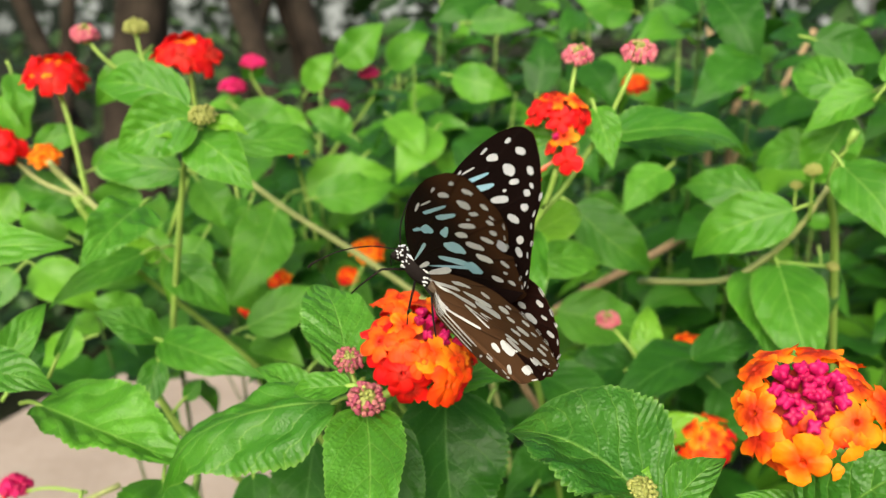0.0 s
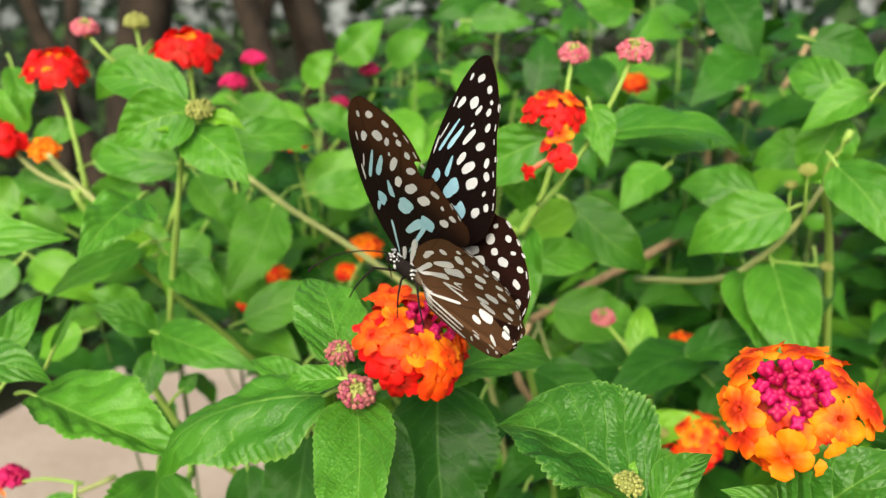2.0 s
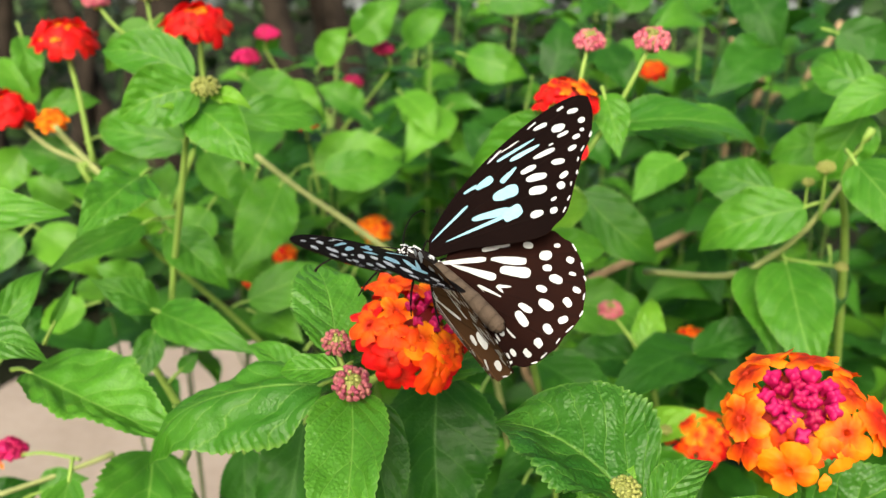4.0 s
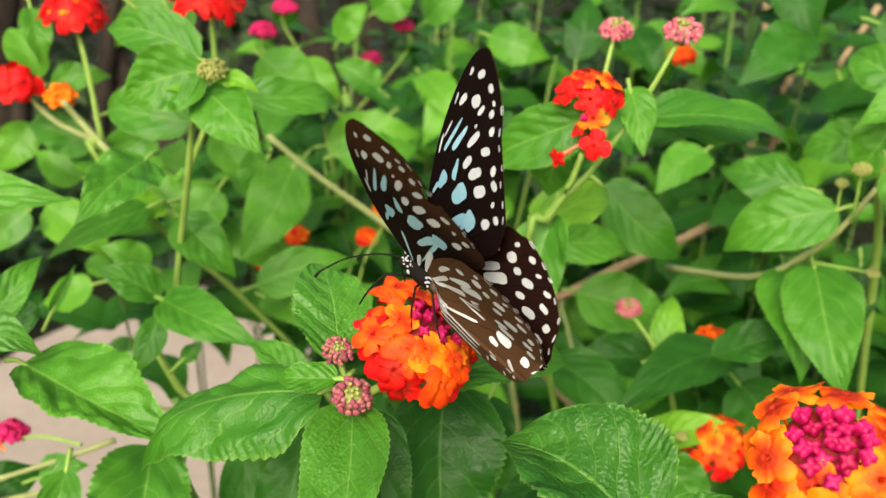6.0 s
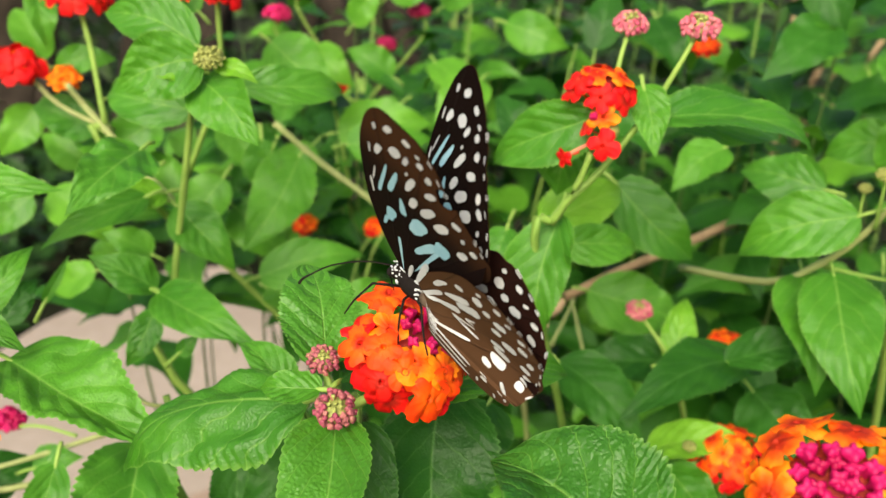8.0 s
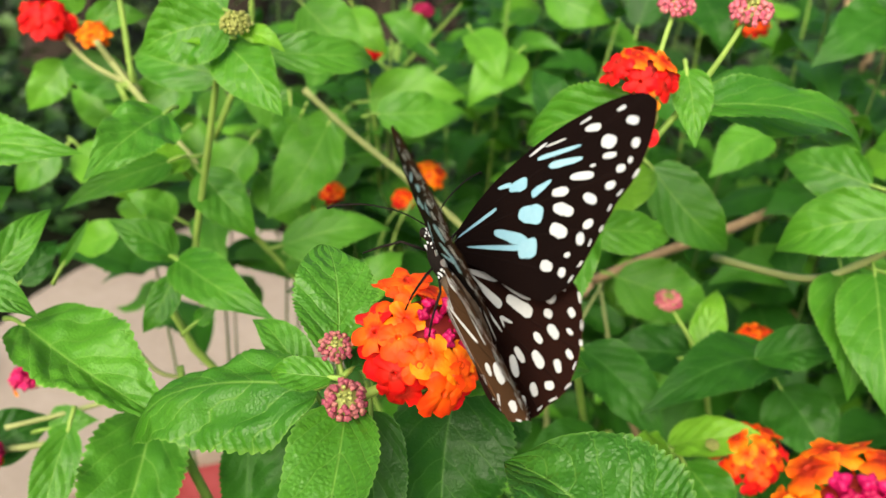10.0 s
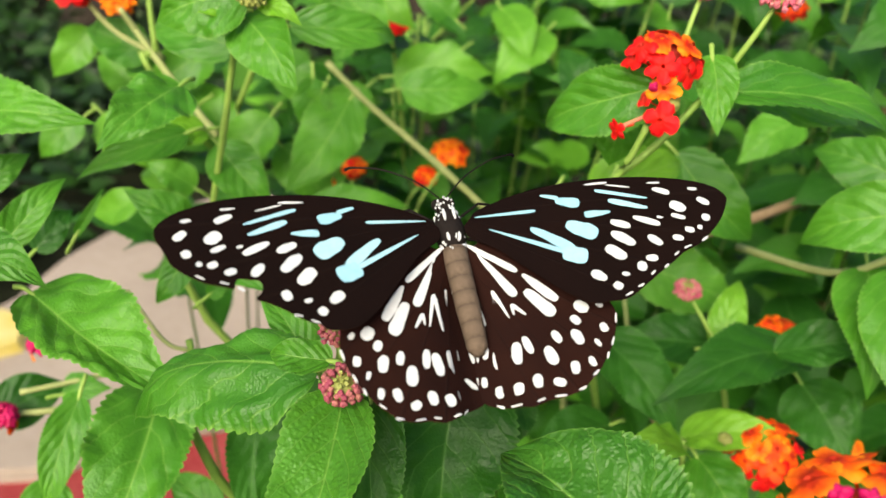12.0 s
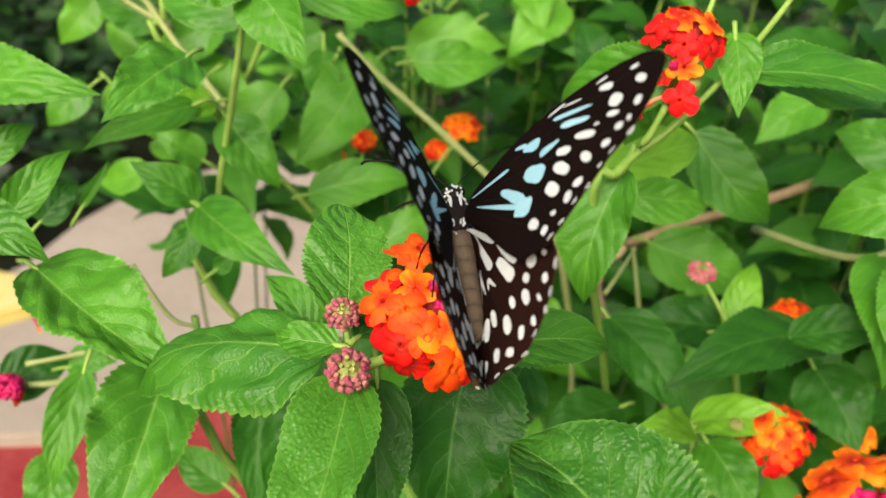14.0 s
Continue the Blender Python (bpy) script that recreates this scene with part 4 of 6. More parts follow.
bud_head(s, (-0.1213, 0.3541, 0.6954), (0.1021, -0.2980, 0.9491), 0.0049, 86, outer="lime", label="yellow-green bud cluster")
leaf(s, (-0.1755, 0.3623, 0.6496), (-0.1931, 0.3739, 0.6672), 0.0152, (0.2748, -0.6554, 0.7035), 0.08, 0.2, material=FAR_LEAF, fine=False, stalk=0.006)
leaf(s, (-0.1708, 0.3617, 0.6473), (-0.1487, 0.3695, 0.6510), 0.0123, (0.2563, -0.8958, 0.3631), 0.08, 0.2, material=LEAF, fine=False, stalk=0.006)
leaf(s, (-0.1434, 0.3527, 0.6393), (-0.1163, 0.3689, 0.6487), 0.0171, (0.3519, -0.8349, 0.4233), 0.08, 0.2, material=FAR_LEAF, fine=False, stalk=0.006)
leaf(s, (-0.1547, 0.3620, 0.6231), (-0.1835, 0.3639, 0.6301), 0.0184, (0.0745, -0.8421, 0.5341), 0.08, 0.2, material=LEAF, fine=False, stalk=0.006)
leaf(s, (-0.1648, 0.3679, 0.6194), (-0.1403, 0.3628, 0.6005), 0.0196, (0.2968, -0.7539, 0.5861), 0.08, 0.2, material=FAR_LEAF, fine=False, stalk=0.006)
leaf(s, (-0.1811, 0.3639, 0.6301), (-0.1955, 0.3583, 0.6092), 0.0161, (0.1319, -0.9765, 0.1706), 0.08, 0.2, material=FAR_LEAF, fine=False, stalk=0.006)
leaf(s, (-0.1214, 0.3579, 0.6843), (-0.1422, 0.3593, 0.6639), 0.0143, (-0.0720, -0.9974, 0.0071), 0.08, 0.2, material=FAR_LEAF, fine=False, stalk=0.006)
leaf(s, (-0.1142, 0.3684, 0.6724), (-0.1331, 0.3782, 0.6835), 0.0127, (-0.0502, -0.7893, 0.6119), 0.08, 0.2, material=LEAF, fine=False, stalk=0.006)
leaf(s, (-0.1770, 0.3629, 0.6773), (-0.1712, 0.3569, 0.6550), 0.0120, (0.6026, -0.7180, 0.3484), 0.08, 0.2, material=LEAF, fine=False, stalk=0.006)
leaf(s, (-0.0906, 0.3859, 0.6612), (-0.0607, 0.3801, 0.6396), 0.0232, (0.1619, -0.8742, 0.4577), 0.08, 0.2, material=LEAF, fine=False, stalk=0.006)
leaf(s, (-0.1307, 0.3639, 0.6301), (-0.1523, 0.3583, 0.6092), 0.0190, (0.0216, -0.9711, 0.2378), 0.08, 0.2, material=FAR_LEAF, fine=False, stalk=0.006)
leaf(s, (-0.0874, 0.3627, 0.6255), (-0.0850, 0.3564, 0.6023), 0.0152, (0.4660, -0.8414, 0.2737), 0.08, 0.2, material=LEAF, fine=False, stalk=0.006)
leaf(s, (-0.1260, 0.3455, 0.6125), (-0.1469, 0.3395, 0.5901), 0.0194, (0.0028, -0.9666, 0.2564), 0.08, 0.2, material=FAR_LEAF, fine=False, stalk=0.006)
leaf(s, (-0.1018, 0.3583, 0.6092), (-0.1163, 0.3509, 0.5814), 0.0199, (-0.0129, -0.9642, 0.2650), 0.08, 0.2, material=FAR_LEAF, fine=False, stalk=0.006)
leaf(s, (-0.1801, 0.3679, 0.5940), (-0.1529, 0.3683, 0.5701), 0.0208, (0.4580, -0.7279, 0.5103), 0.08, 0.2, material=FAR_LEAF, fine=False, stalk=0.006)
leaf(s, (-0.1187, 0.3552, 0.5976), (-0.1453, 0.3724, 0.6108), 0.0172, (-0.0312, -0.6377, 0.7697), 0.08, 0.2, material=FAR_LEAF, fine=False, stalk=0.006)
leaf(s, (-0.1237, 0.3371, 0.5811), (-0.1419, 0.3326, 0.5899), 0.0135, (0.4299, -0.7458, 0.5089), 0.08, 0.2, material=FAR_LEAF, fine=False, stalk=0.006)
leaf(s, (-0.1523, 0.3471, 0.5674), (-0.1770, 0.3508, 0.5556), 0.0148, (-0.2884, -0.9011, 0.3239), 0.08, 0.2, material=FAR_LEAF, fine=False, stalk=0.006)
leaf(s, (-0.1005, 0.3679, 0.5940), (-0.0756, 0.3621, 0.5723), 0.0209, (0.2905, -0.7865, 0.5449), 0.08, 0.2, material=FAR_LEAF, fine=False, stalk=0.006)
leaf(s, (-0.0780, 0.4138, 0.6122), (-0.0972, 0.4067, 0.5856), 0.0208, (-0.0674, -0.9504, 0.3035), 0.08, 0.2, material=FAR_LEAF, fine=False, stalk=0.006)
leaf(s, (-0.0634, 0.4289, 0.6176), (-0.0266, 0.4304, 0.6231), 0.0231, (-0.0255, -0.9093, 0.4154), 0.08, 0.2, material=FAR_LEAF, fine=False, stalk=0.006)
leaf(s, (-0.0420, 0.4457, 0.6292), (-0.0653, 0.4396, 0.6067), 0.0205, (-0.0864, -0.9363, 0.3404), 0.08, 0.2, material=FAR_LEAF, fine=False, stalk=0.006)
leaf(s, (-0.0500, 0.3200, 0.5683), (-0.0334, 0.3371, 0.5811), 0.0162, (0.1569, -0.6856, 0.7108), 0.08, 0.2, material=FAR_LEAF, fine=False, stalk=0.006)
leaf(s, (-0.0802, 0.3471, 0.5674), (-0.0565, 0.3317, 0.5610), 0.0150, (-0.1885, -0.6122, 0.7679), 0.08, 0.2, material=FAR_LEAF, fine=False, stalk=0.006)
leaf(s, (-0.0252, 0.4627, 0.6416), (-0.0099, 0.4449, 0.6264), 0.0152, (-0.1236, -0.7056, 0.6977), 0.08, 0.2, material=FAR_LEAF, fine=False, stalk=0.006)
leaf(s, (-0.1811, 0.3546, 0.5953), (-0.1979, 0.3496, 0.5767), 0.0158, (0.0577, -0.9761, 0.2093), 0.08, 0.2, material=FAR_LEAF, fine=False, stalk=0.006)
leaf(s, (-0.1766, 0.3967, 0.5995), (-0.2005, 0.3995, 0.6098), 0.0162, (0.1668, -0.7836, 0.5985), 0.08, 0.2, material=FAR_LEAF, fine=False, stalk=0.006)
leaf(s, (-0.1154, 0.4036, 0.6252), (-0.0968, 0.3967, 0.5995), 0.0193, (0.3531, -0.8076, 0.4723), 0.08, 0.2, material=FAR_LEAF, fine=False, stalk=0.006)

s = thing("lantana_sprig", (-0.02, 0.62, -0.1), "lantana sprig with magenta bud heads in the shadow of the shrub", "shrub sprig", "lantana sprigs")
stem(s, [(-0.0769, 0.5270, 0.6267), (-0.0718, 0.5265, 0.5739), (-0.0679, 0.5369, 0.5107), (-0.0368, 0.5826, 0.3397), (-0.0200, 0.6200, -0.1100)], 0.001, 0.0018, STEM)
stem(s, [(-0.1070, 0.4985, 0.6735), (-0.1058, 0.5019, 0.6608), (-0.0751, 0.5225, 0.6101)], 0.0006, 0.0008, STEM, "peduncle")
flower_head(s, (-0.1070, 0.4985, 0.6735), (0.0622, -0.2898, 0.9551), 0.0054, [("magenta", 9, 70, 1.7, 0), ("magenta", 8, 42, 1.7, 0.4), ("magenta", 4, 15, 1.7, 0.4)], 91, label="magenta bud head")
stem(s, [(-0.1241, 0.5218, 0.6582), (-0.1230, 0.5249, 0.6446), (-0.0751, 0.5225, 0.6101)], 0.0006, 0.0008, STEM, "peduncle")
flower_head(s, (-0.1241, 0.5218, 0.6582), (0.0680, -0.2858, 0.9559), 0.0064, [("magenta", 9, 70, 1.7, 0), ("magenta", 8, 42, 1.7, 0.4), ("magenta", 4, 15, 1.7, 0.4)], 92, label="magenta bud head")
stem(s, [(-0.0416, 0.4971, 0.6683), (-0.0396, 0.5005, 0.6555), (-0.0751, 0.5225, 0.6101)], 0.0006, 0.0008, STEM, "peduncle")
flower_head(s, (-0.0416, 0.4971, 0.6683), (0.0246, -0.2942, 0.9554), 0.0044, [("magenta", 9, 70, 1.7, 0), ("magenta", 8, 42, 1.7, 0.4), ("magenta", 4, 15, 1.7, 0.4)], 93, label="magenta bud head")
stem(s, [(-0.0601, 0.5122, 0.6479), (-0.0582, 0.5154, 0.6343), (-0.0751, 0.5225, 0.6101)], 0.0006, 0.0008, STEM, "peduncle")
flower_head(s, (-0.0601, 0.5122, 0.6479), (0.0340, -0.2893, 0.9566), 0.0040, [("magenta", 9, 70, 1.7, 0), ("magenta", 8, 42, 1.7, 0.4), ("magenta", 4, 15, 1.7, 0.4)], 94, label="magenta bud head")
stem(s, [(-0.0894, 0.6256, 0.6633), (-0.0871, 0.6282, 0.6473), (-0.0751, 0.5225, 0.6101)], 0.0006, 0.0008, STEM, "peduncle")
flower_head(s, (-0.0894, 0.6256, 0.6633), (0.0418, -0.2928, 0.9553), 0.0040, [("magenta", 9, 70, 1.7, 0), ("magenta", 8, 42, 1.7, 0.4), ("magenta", 4, 15, 1.7, 0.4)], 95, label="magenta bud head")
leaf(s, (-0.0568, 0.4855, 0.6758), (-0.0321, 0.4911, 0.6966), 0.0210, (-0.0169, -0.9606, 0.2774), 0.08, 0.2, material=FAR_LEAF, fine=False, stalk=0.006)
leaf(s, (-0.0738, 0.4815, 0.6608), (-0.0599, 0.4867, 0.6802), 0.0157, (-0.0281, -0.9603, 0.2774), 0.08, 0.2, material=FAR_LEAF, fine=False, stalk=0.006)
leaf(s, (-0.0274, 0.4511, 0.6495), (-0.0091, 0.4320, 0.6291), 0.0183, (-0.0605, -0.7546, 0.6534), 0.08, 0.2, material=FAR_LEAF, fine=False, stalk=0.006)
leaf(s, (-0.0659, 0.4090, 0.6201), (-0.0236, 0.4175, 0.6259), 0.0226, (0.1167, -0.8924, 0.4359), 0.08, 0.2, material=FAR_LEAF, fine=False, stalk=0.006)
leaf(s, (0.0047, 0.4566, 0.6701), (0.0362, 0.4541, 0.6608), 0.0204, (0.0207, -0.9460, 0.3236), 0.08, 0.2, material=FAR_LEAF, fine=False, stalk=0.006)
leaf(s, (0.0152, 0.5047, 0.6965), (0.0521, 0.5043, 0.6950), 0.0164, (0.0003, -0.9644, 0.2644), 0.08, 0.2, material=LEAF, fine=False, stalk=0.006)
leaf(s, (0.0484, 0.4541, 0.6608), (0.0534, 0.4757, 0.6903), 0.0190, (-0.2951, -0.7472, 0.5955), 0.08, 0.2, material=SHADED_LEAF, fine=False, stalk=0.006)
leaf(s, (0.1465, 0.4191, 0.6830), (0.1127, 0.3991, 0.6594), 0.0238, (0.0058, -0.7668, 0.6419), 0.08, 0.2, material=SHADED_LEAF, fine=False, stalk=0.006)
leaf(s, (0.1320, 0.4401, 0.7103), (0.1492, 0.4179, 0.6786), 0.0248, (-0.2757, -0.8514, 0.4463), 0.08, 0.2, material=SHADED_LEAF, fine=False, stalk=0.006)
leaf(s, (0.1576, 0.3801, 0.6904), (0.1876, 0.3776, 0.6811), 0.0174, (-0.0254, -0.9831, 0.1813), 0.08, 0.2, material=SHADED_LEAF, fine=False, stalk=0.006)
leaf(s, (0.1189, 0.4782, 0.6996), (0.1439, 0.4959, 0.7145), 0.0183, (0.1902, -0.7765, 0.6007), 0.08, 0.2, material=SHADED_LEAF, fine=False, stalk=0.006)
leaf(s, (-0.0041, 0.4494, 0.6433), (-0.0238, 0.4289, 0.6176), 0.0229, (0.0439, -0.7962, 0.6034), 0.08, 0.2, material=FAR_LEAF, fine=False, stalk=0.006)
leaf(s, (0.0813, 0.4990, 0.6751), (0.0945, 0.4783, 0.6489), 0.0204, (-0.1478, -0.8111, 0.5660), 0.08, 0.2, material=SHADED_LEAF, fine=False, stalk=0.006)
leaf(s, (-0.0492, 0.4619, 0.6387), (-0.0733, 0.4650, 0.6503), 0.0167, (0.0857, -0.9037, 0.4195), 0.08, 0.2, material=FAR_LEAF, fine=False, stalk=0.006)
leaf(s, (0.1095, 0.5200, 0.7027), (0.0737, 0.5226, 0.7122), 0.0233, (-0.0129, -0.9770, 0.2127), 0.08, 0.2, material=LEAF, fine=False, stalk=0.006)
leaf(s, (0.0288, 0.5363, 0.7125), (-0.0078, 0.5183, 0.6964), 0.0261, (0.2586, -0.8809, 0.3964), 0.08, 0.2, material=SHADED_LEAF, fine=False, stalk=0.006)
leaf(s, (0.1716, 0.4406, 0.6614), (0.1801, 0.4194, 0.6334), 0.0212, (-0.2623, -0.8065, 0.5299), 0.08, 0.2, material=SHADED_LEAF, fine=False, stalk=0.006)
leaf(s, (-0.0306, 0.5116, 0.6713), (-0.0078, 0.5167, 0.6901), 0.0194, (-0.0430, -0.9508, 0.3068), 0.08, 0.2, material=FAR_LEAF, fine=False, stalk=0.006)
leaf(s, (-0.0861, 0.4384, 0.6532), (-0.0634, 0.4340, 0.6368), 0.0176, (0.1514, -0.8824, 0.4454), 0.08, 0.2, material=FAR_LEAF, fine=False, stalk=0.006)
leaf(s, (0.0538, 0.4216, 0.6413), (0.0746, 0.4094, 0.6214), 0.0191, (-0.0830, -0.8868, 0.4547), 0.08, 0.2, material=SHADED_LEAF, fine=False, stalk=0.006)
leaf(s, (0.0196, 0.3899, 0.6251), (0.0043, 0.4084, 0.6432), 0.0165, (-0.1064, -0.7381, 0.6663), 0.08, 0.2, material=SHADED_LEAF, fine=False, stalk=0.006)
leaf(s, (0.1019, 0.3919, 0.6326), (0.0800, 0.3801, 0.6141), 0.0193, (-0.1129, -0.7710, 0.6268), 0.08, 0.2, material=LEAF, fine=False, stalk=0.006)

s = thing("lantana_sprig", (0.04, 0.58, -0.1), "lantana sprig with small red and orange flower heads", "shrub sprig", "lantana sprigs")
stem(s, [(-0.0756, 0.4344, 0.6398), (-0.0699, 0.4537, 0.5939), (-0.0595, 0.4744, 0.5309), (0.0052, 0.5325, 0.3543), (0.0400, 0.5800, -0.1100)], 0.0009, 0.0018, STEM)
flower_head(s, (-0.0756, 0.4344, 0.6398), (0.0757, -0.3726, 0.9249), 0.0070, [("red", 6, 84, 1.2, 0), ("red", 4, 58, 1.2, 0.3), ("orange", 3, 28, 1.05, 0.1)], 96, label="small red flower head with an orange middle")
stem(s, [(-0.0363, 0.4126, 0.5865), (-0.0464, 0.4034, 0.5664), (-0.0497, 0.3953, 0.5435)], 0.0006, 0.0008, STEM, "peduncle")
flower_head(s, (-0.0365, 0.4134, 0.5885), (0.0479, -0.3467, 0.9367), 0.0072, [("orange", 5, 75, 0.9, 0), ("orange", 4, 40, 0.9, 0.4), ("amber", 1, 0, 0.8, 0)], 97, label="small orange flower head")
stem(s, [(-0.0471, 0.4132, 0.5738), (-0.0536, 0.4084, 0.5617), (-0.0570, 0.4002, 0.5385)], 0.0006, 0.0008, STEM, "peduncle")
flower_head(s, (-0.0472, 0.4139, 0.5758), (0.0533, -0.3447, 0.9372), 0.0032, [("red", 7, 88, 0.9, 0), ("ember", 6, 60, 0.9, 0.4), ("orange", 4, 28, 0.9, 0)], 105, label="small orange flower head")
stem(s, [(-0.0815, 0.4162, 0.5710), (-0.0815, 0.4104, 0.5582), (-0.0823, 0.4002, 0.5359)], 0.0006, 0.0008, STEM, "peduncle")
flower_head(s, (-0.0819, 0.4170, 0.5729), (0.0857, -0.3324, 0.9392), 0.0038, [("red", 7, 88, 0.9, 0), ("ember", 6, 60, 0.9, 0.4), ("orange", 4, 28, 0.9, 0)], 98, label="small orange flower head")
stem(s, [(-0.0610, 0.5090, 0.5404), (-0.0610, 0.5016, 0.5247), (-0.0617, 0.4887, 0.4976)], 0.0006, 0.0008, STEM, "peduncle")
flower_head(s, (-0.0615, 0.5100, 0.5427), (0.0558, -0.3382, 0.9394), 0.0026, [("orange", 5, 75, 0.9, 0), ("orange", 4, 40, 0.9, 0.4), ("amber", 1, 0, 0.8, 0)], 99, label="small orange flower head")
flower_head(s, (-0.1241, 0.3672, 0.6018), (0.1388, -0.3232, 0.9361), 0.0028, [("orange", 5, 75, 0.9, 0), ("orange", 4, 40, 0.9, 0.4), ("amber", 1, 0, 0.8, 0)], 100, label="small orange flower head")
flower_head(s, (-0.0989, 0.4263, 0.5568), (0.0786, -0.3389, 0.9375), 0.0053, [("red", 7, 88, 0.9, 0), ("ember", 6, 60, 0.9, 0.4), ("orange", 4, 28, 0.9, 0)], 103, label="small orange flower head")
flower_head(s, (0.1097, 0.5025, 0.6629), (-0.0842, -0.3856, 0.9188), 0.0058, [("red", 7, 88, 0.9, 0), ("ember", 6, 60, 0.9, 0.4), ("orange", 4, 28, 0.9, 0)], 104, label="small orange flower head")

s = thing("woody_branch", (0.16, 0.62, -0.1), "bare brown woody lantana branch rising through the leaves", "branch")
stem(s, [(0.0440, 0.3914, 0.5587), (0.0666, 0.3848, 0.5768), (0.0897, 0.3869, 0.5895), (0.1266, 0.4228, 0.5967), (0.1853, 0.4733, 0.6126)], 0.0019, 0.0022, WOOD, "twig")
stem(s, [(0.0428, 0.3909, 0.5574), (0.0398, 0.3933, 0.5244), (0.1179, 0.5180, 0.3496), (0.1600, 0.6200, -0.1100)], 0.0016, 0.0022, WOOD, "twig")
stem(s, [(0.1768, 0.5750, 0.6247), (0.1978, 0.5763, 0.6253), (0.2188, 0.5780, 0.6273)], 0.0013, 0.0013, WOOD, "twig")
stem(s, [(0.0460, 0.3850, 0.5601), (0.0494, 0.3750, 0.5510), (0.0539, 0.3704, 0.5371)], 0.0007, 0.0008, PALE_STEM, "side_shoot")
stem(s, [(0.0473, 0.3851, 0.5602), (0.0419, 0.3692, 0.5556), (0.0373, 0.3596, 0.5488)], 0.0007, 0.0008, PALE_STEM, "side_shoot")

for foot, line, thick in (
    ((0.23, 0.66, -0.1), [(0.2330, 0.6700, 0.7300), (0.2220, 0.6600, 0.6450), (0.2150, 0.6500, 0.5400), (0.2300, 0.6600, -0.1100)], 0.0032),
    ((0.20, 0.64, -0.1), [(0.1880, 0.6350, 0.7000), (0.1930, 0.6300, 0.6300), (0.1900, 0.6200, 0.5300), (0.2000, 0.6400, -0.1100)], 0.0026),
    ((0.22, 0.72, -0.1), [(0.2900, 0.7000, 0.6900), (0.2650, 0.7000, 0.6350), (0.2350, 0.7000, 0.5600), (0.2200, 0.7200, -0.1100)], 0.0026),
):
    s = thing("woody_branch", foot, "bare brown woody stem in the dark inside of the shrub", "branch")
    stem(s, line, thick * 0.8, thick, WOOD)

s = thing("woody_branch", (0.06, 0.50, -0.1), "pale slanting lantana branch behind the flowers", "branch")
stem(s, [(-0.0826, 0.3644, 0.6320), (-0.0645, 0.3672, 0.6170), (-0.0358, 0.3689, 0.5976), (-0.0062, 0.3759, 0.5729), (0.0202, 0.3816, 0.5430), (0.0461, 0.4467, 0.3629), (0.0600, 0.5000, -0.1100)], 0.0012, 0.0016, PALE_STEM, "twig")
stem(s, [(-0.1673, 0.3575, 0.6444), (-0.1451, 0.3456, 0.6289), (-0.1277, 0.3353, 0.6183), (-0.1126, 0.3315, 0.6061)], 0.0012, 0.0014, PALE_STEM, "twig")


# ---- the shrub's inner and farther growth ----
FAR_BLADES = [mesh_of("leaf", blade_mesh(1.0, w, b, f, 14, k * 5 + 3, 42, 6), FAR_LEAF) for k, (w, b, f) in enumerate(((0.46, 0.08, 0.2), (0.52, 0.12, 0.15), (0.42, 0.05, 0.35), (0.50, 0.15, 0.25), (0.54, 0.04, 0.1), (0.44, 0.17, 0.45), (0.48, 0.02, -0.15)))]
# the same blades in the green darkened for shade
SHADED_BLADES = [me.copy() for me in FAR_BLADES]
for me in SHADED_BLADES:
    me.materials[0] = SHADED_LEAF
BRIGHT_BLADES = [me.copy() for me in FAR_BLADES]
for me in BRIGHT_BLADES:
    me.materials[0] = LEAF


def wild_sprig(x, y, top, lean, nodes, low, seed, label):
    """A leafy stem from the ground, with opposite pairs of drooping leaves."""
    rng = random.Random(seed)
    s = thing("lantana_sprig", (x, y, -0.1), label, "shrub sprig", "lantana sprigs")
    foot, crown = Vector((x, y, -0.11)), Vector((x + lean[0], y + lean[1], top))
    mid = foot.lerp(crown, 0.55) + Vector((rng.uniform(-0.02, 0.02), rng.uniform(-0.02, 0.02), 0))
    line = glide([crown, mid, foot], 24)
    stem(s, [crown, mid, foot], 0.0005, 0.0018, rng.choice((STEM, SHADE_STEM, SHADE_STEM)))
    turn, at = rng.uniform(0, 6.3), 0.0
    for k in range(nodes):
        drop = top - 0.004 - at
        if drop < low:
            break
        spot = min(line, key=lambda p: abs(p.z - drop))
        size = min(0.052, 0.024 + 0.008 * k) * rng.uniform(0.8, 1.25)
        for half in (0, math.pi):
            a = turn + half + rng.uniform(-0.3, 0.3)
            out = Vector((math.cos(a), math.sin(a), rng.uniform(-0.55, 0.35) - 0.05 * k)).normalized()
            up = (Vector((rng.uniform(-0.5, 0.5), rng.uniform(-0.9, 0.1), 1.0)))
            z = (up - up.dot(out) * out).normalized()
            m = Matrix.Translation(Vector(spot) + out * 0.005) @ Matrix((out, z.cross(out), z)).transposed().to_4x4() @ Matrix.Scale(size, 4)
            kind = FAR_BLADES if rng.random() < 0.22 else (SHADED_BLADES if rng.random() < 0.80 else BRIGHT_BLADES)
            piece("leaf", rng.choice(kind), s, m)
        turn += math.pi / 2 + rng.uniform(-0.25, 0.25)
        at += rng.uniform(0.013, 0.026)
    return s


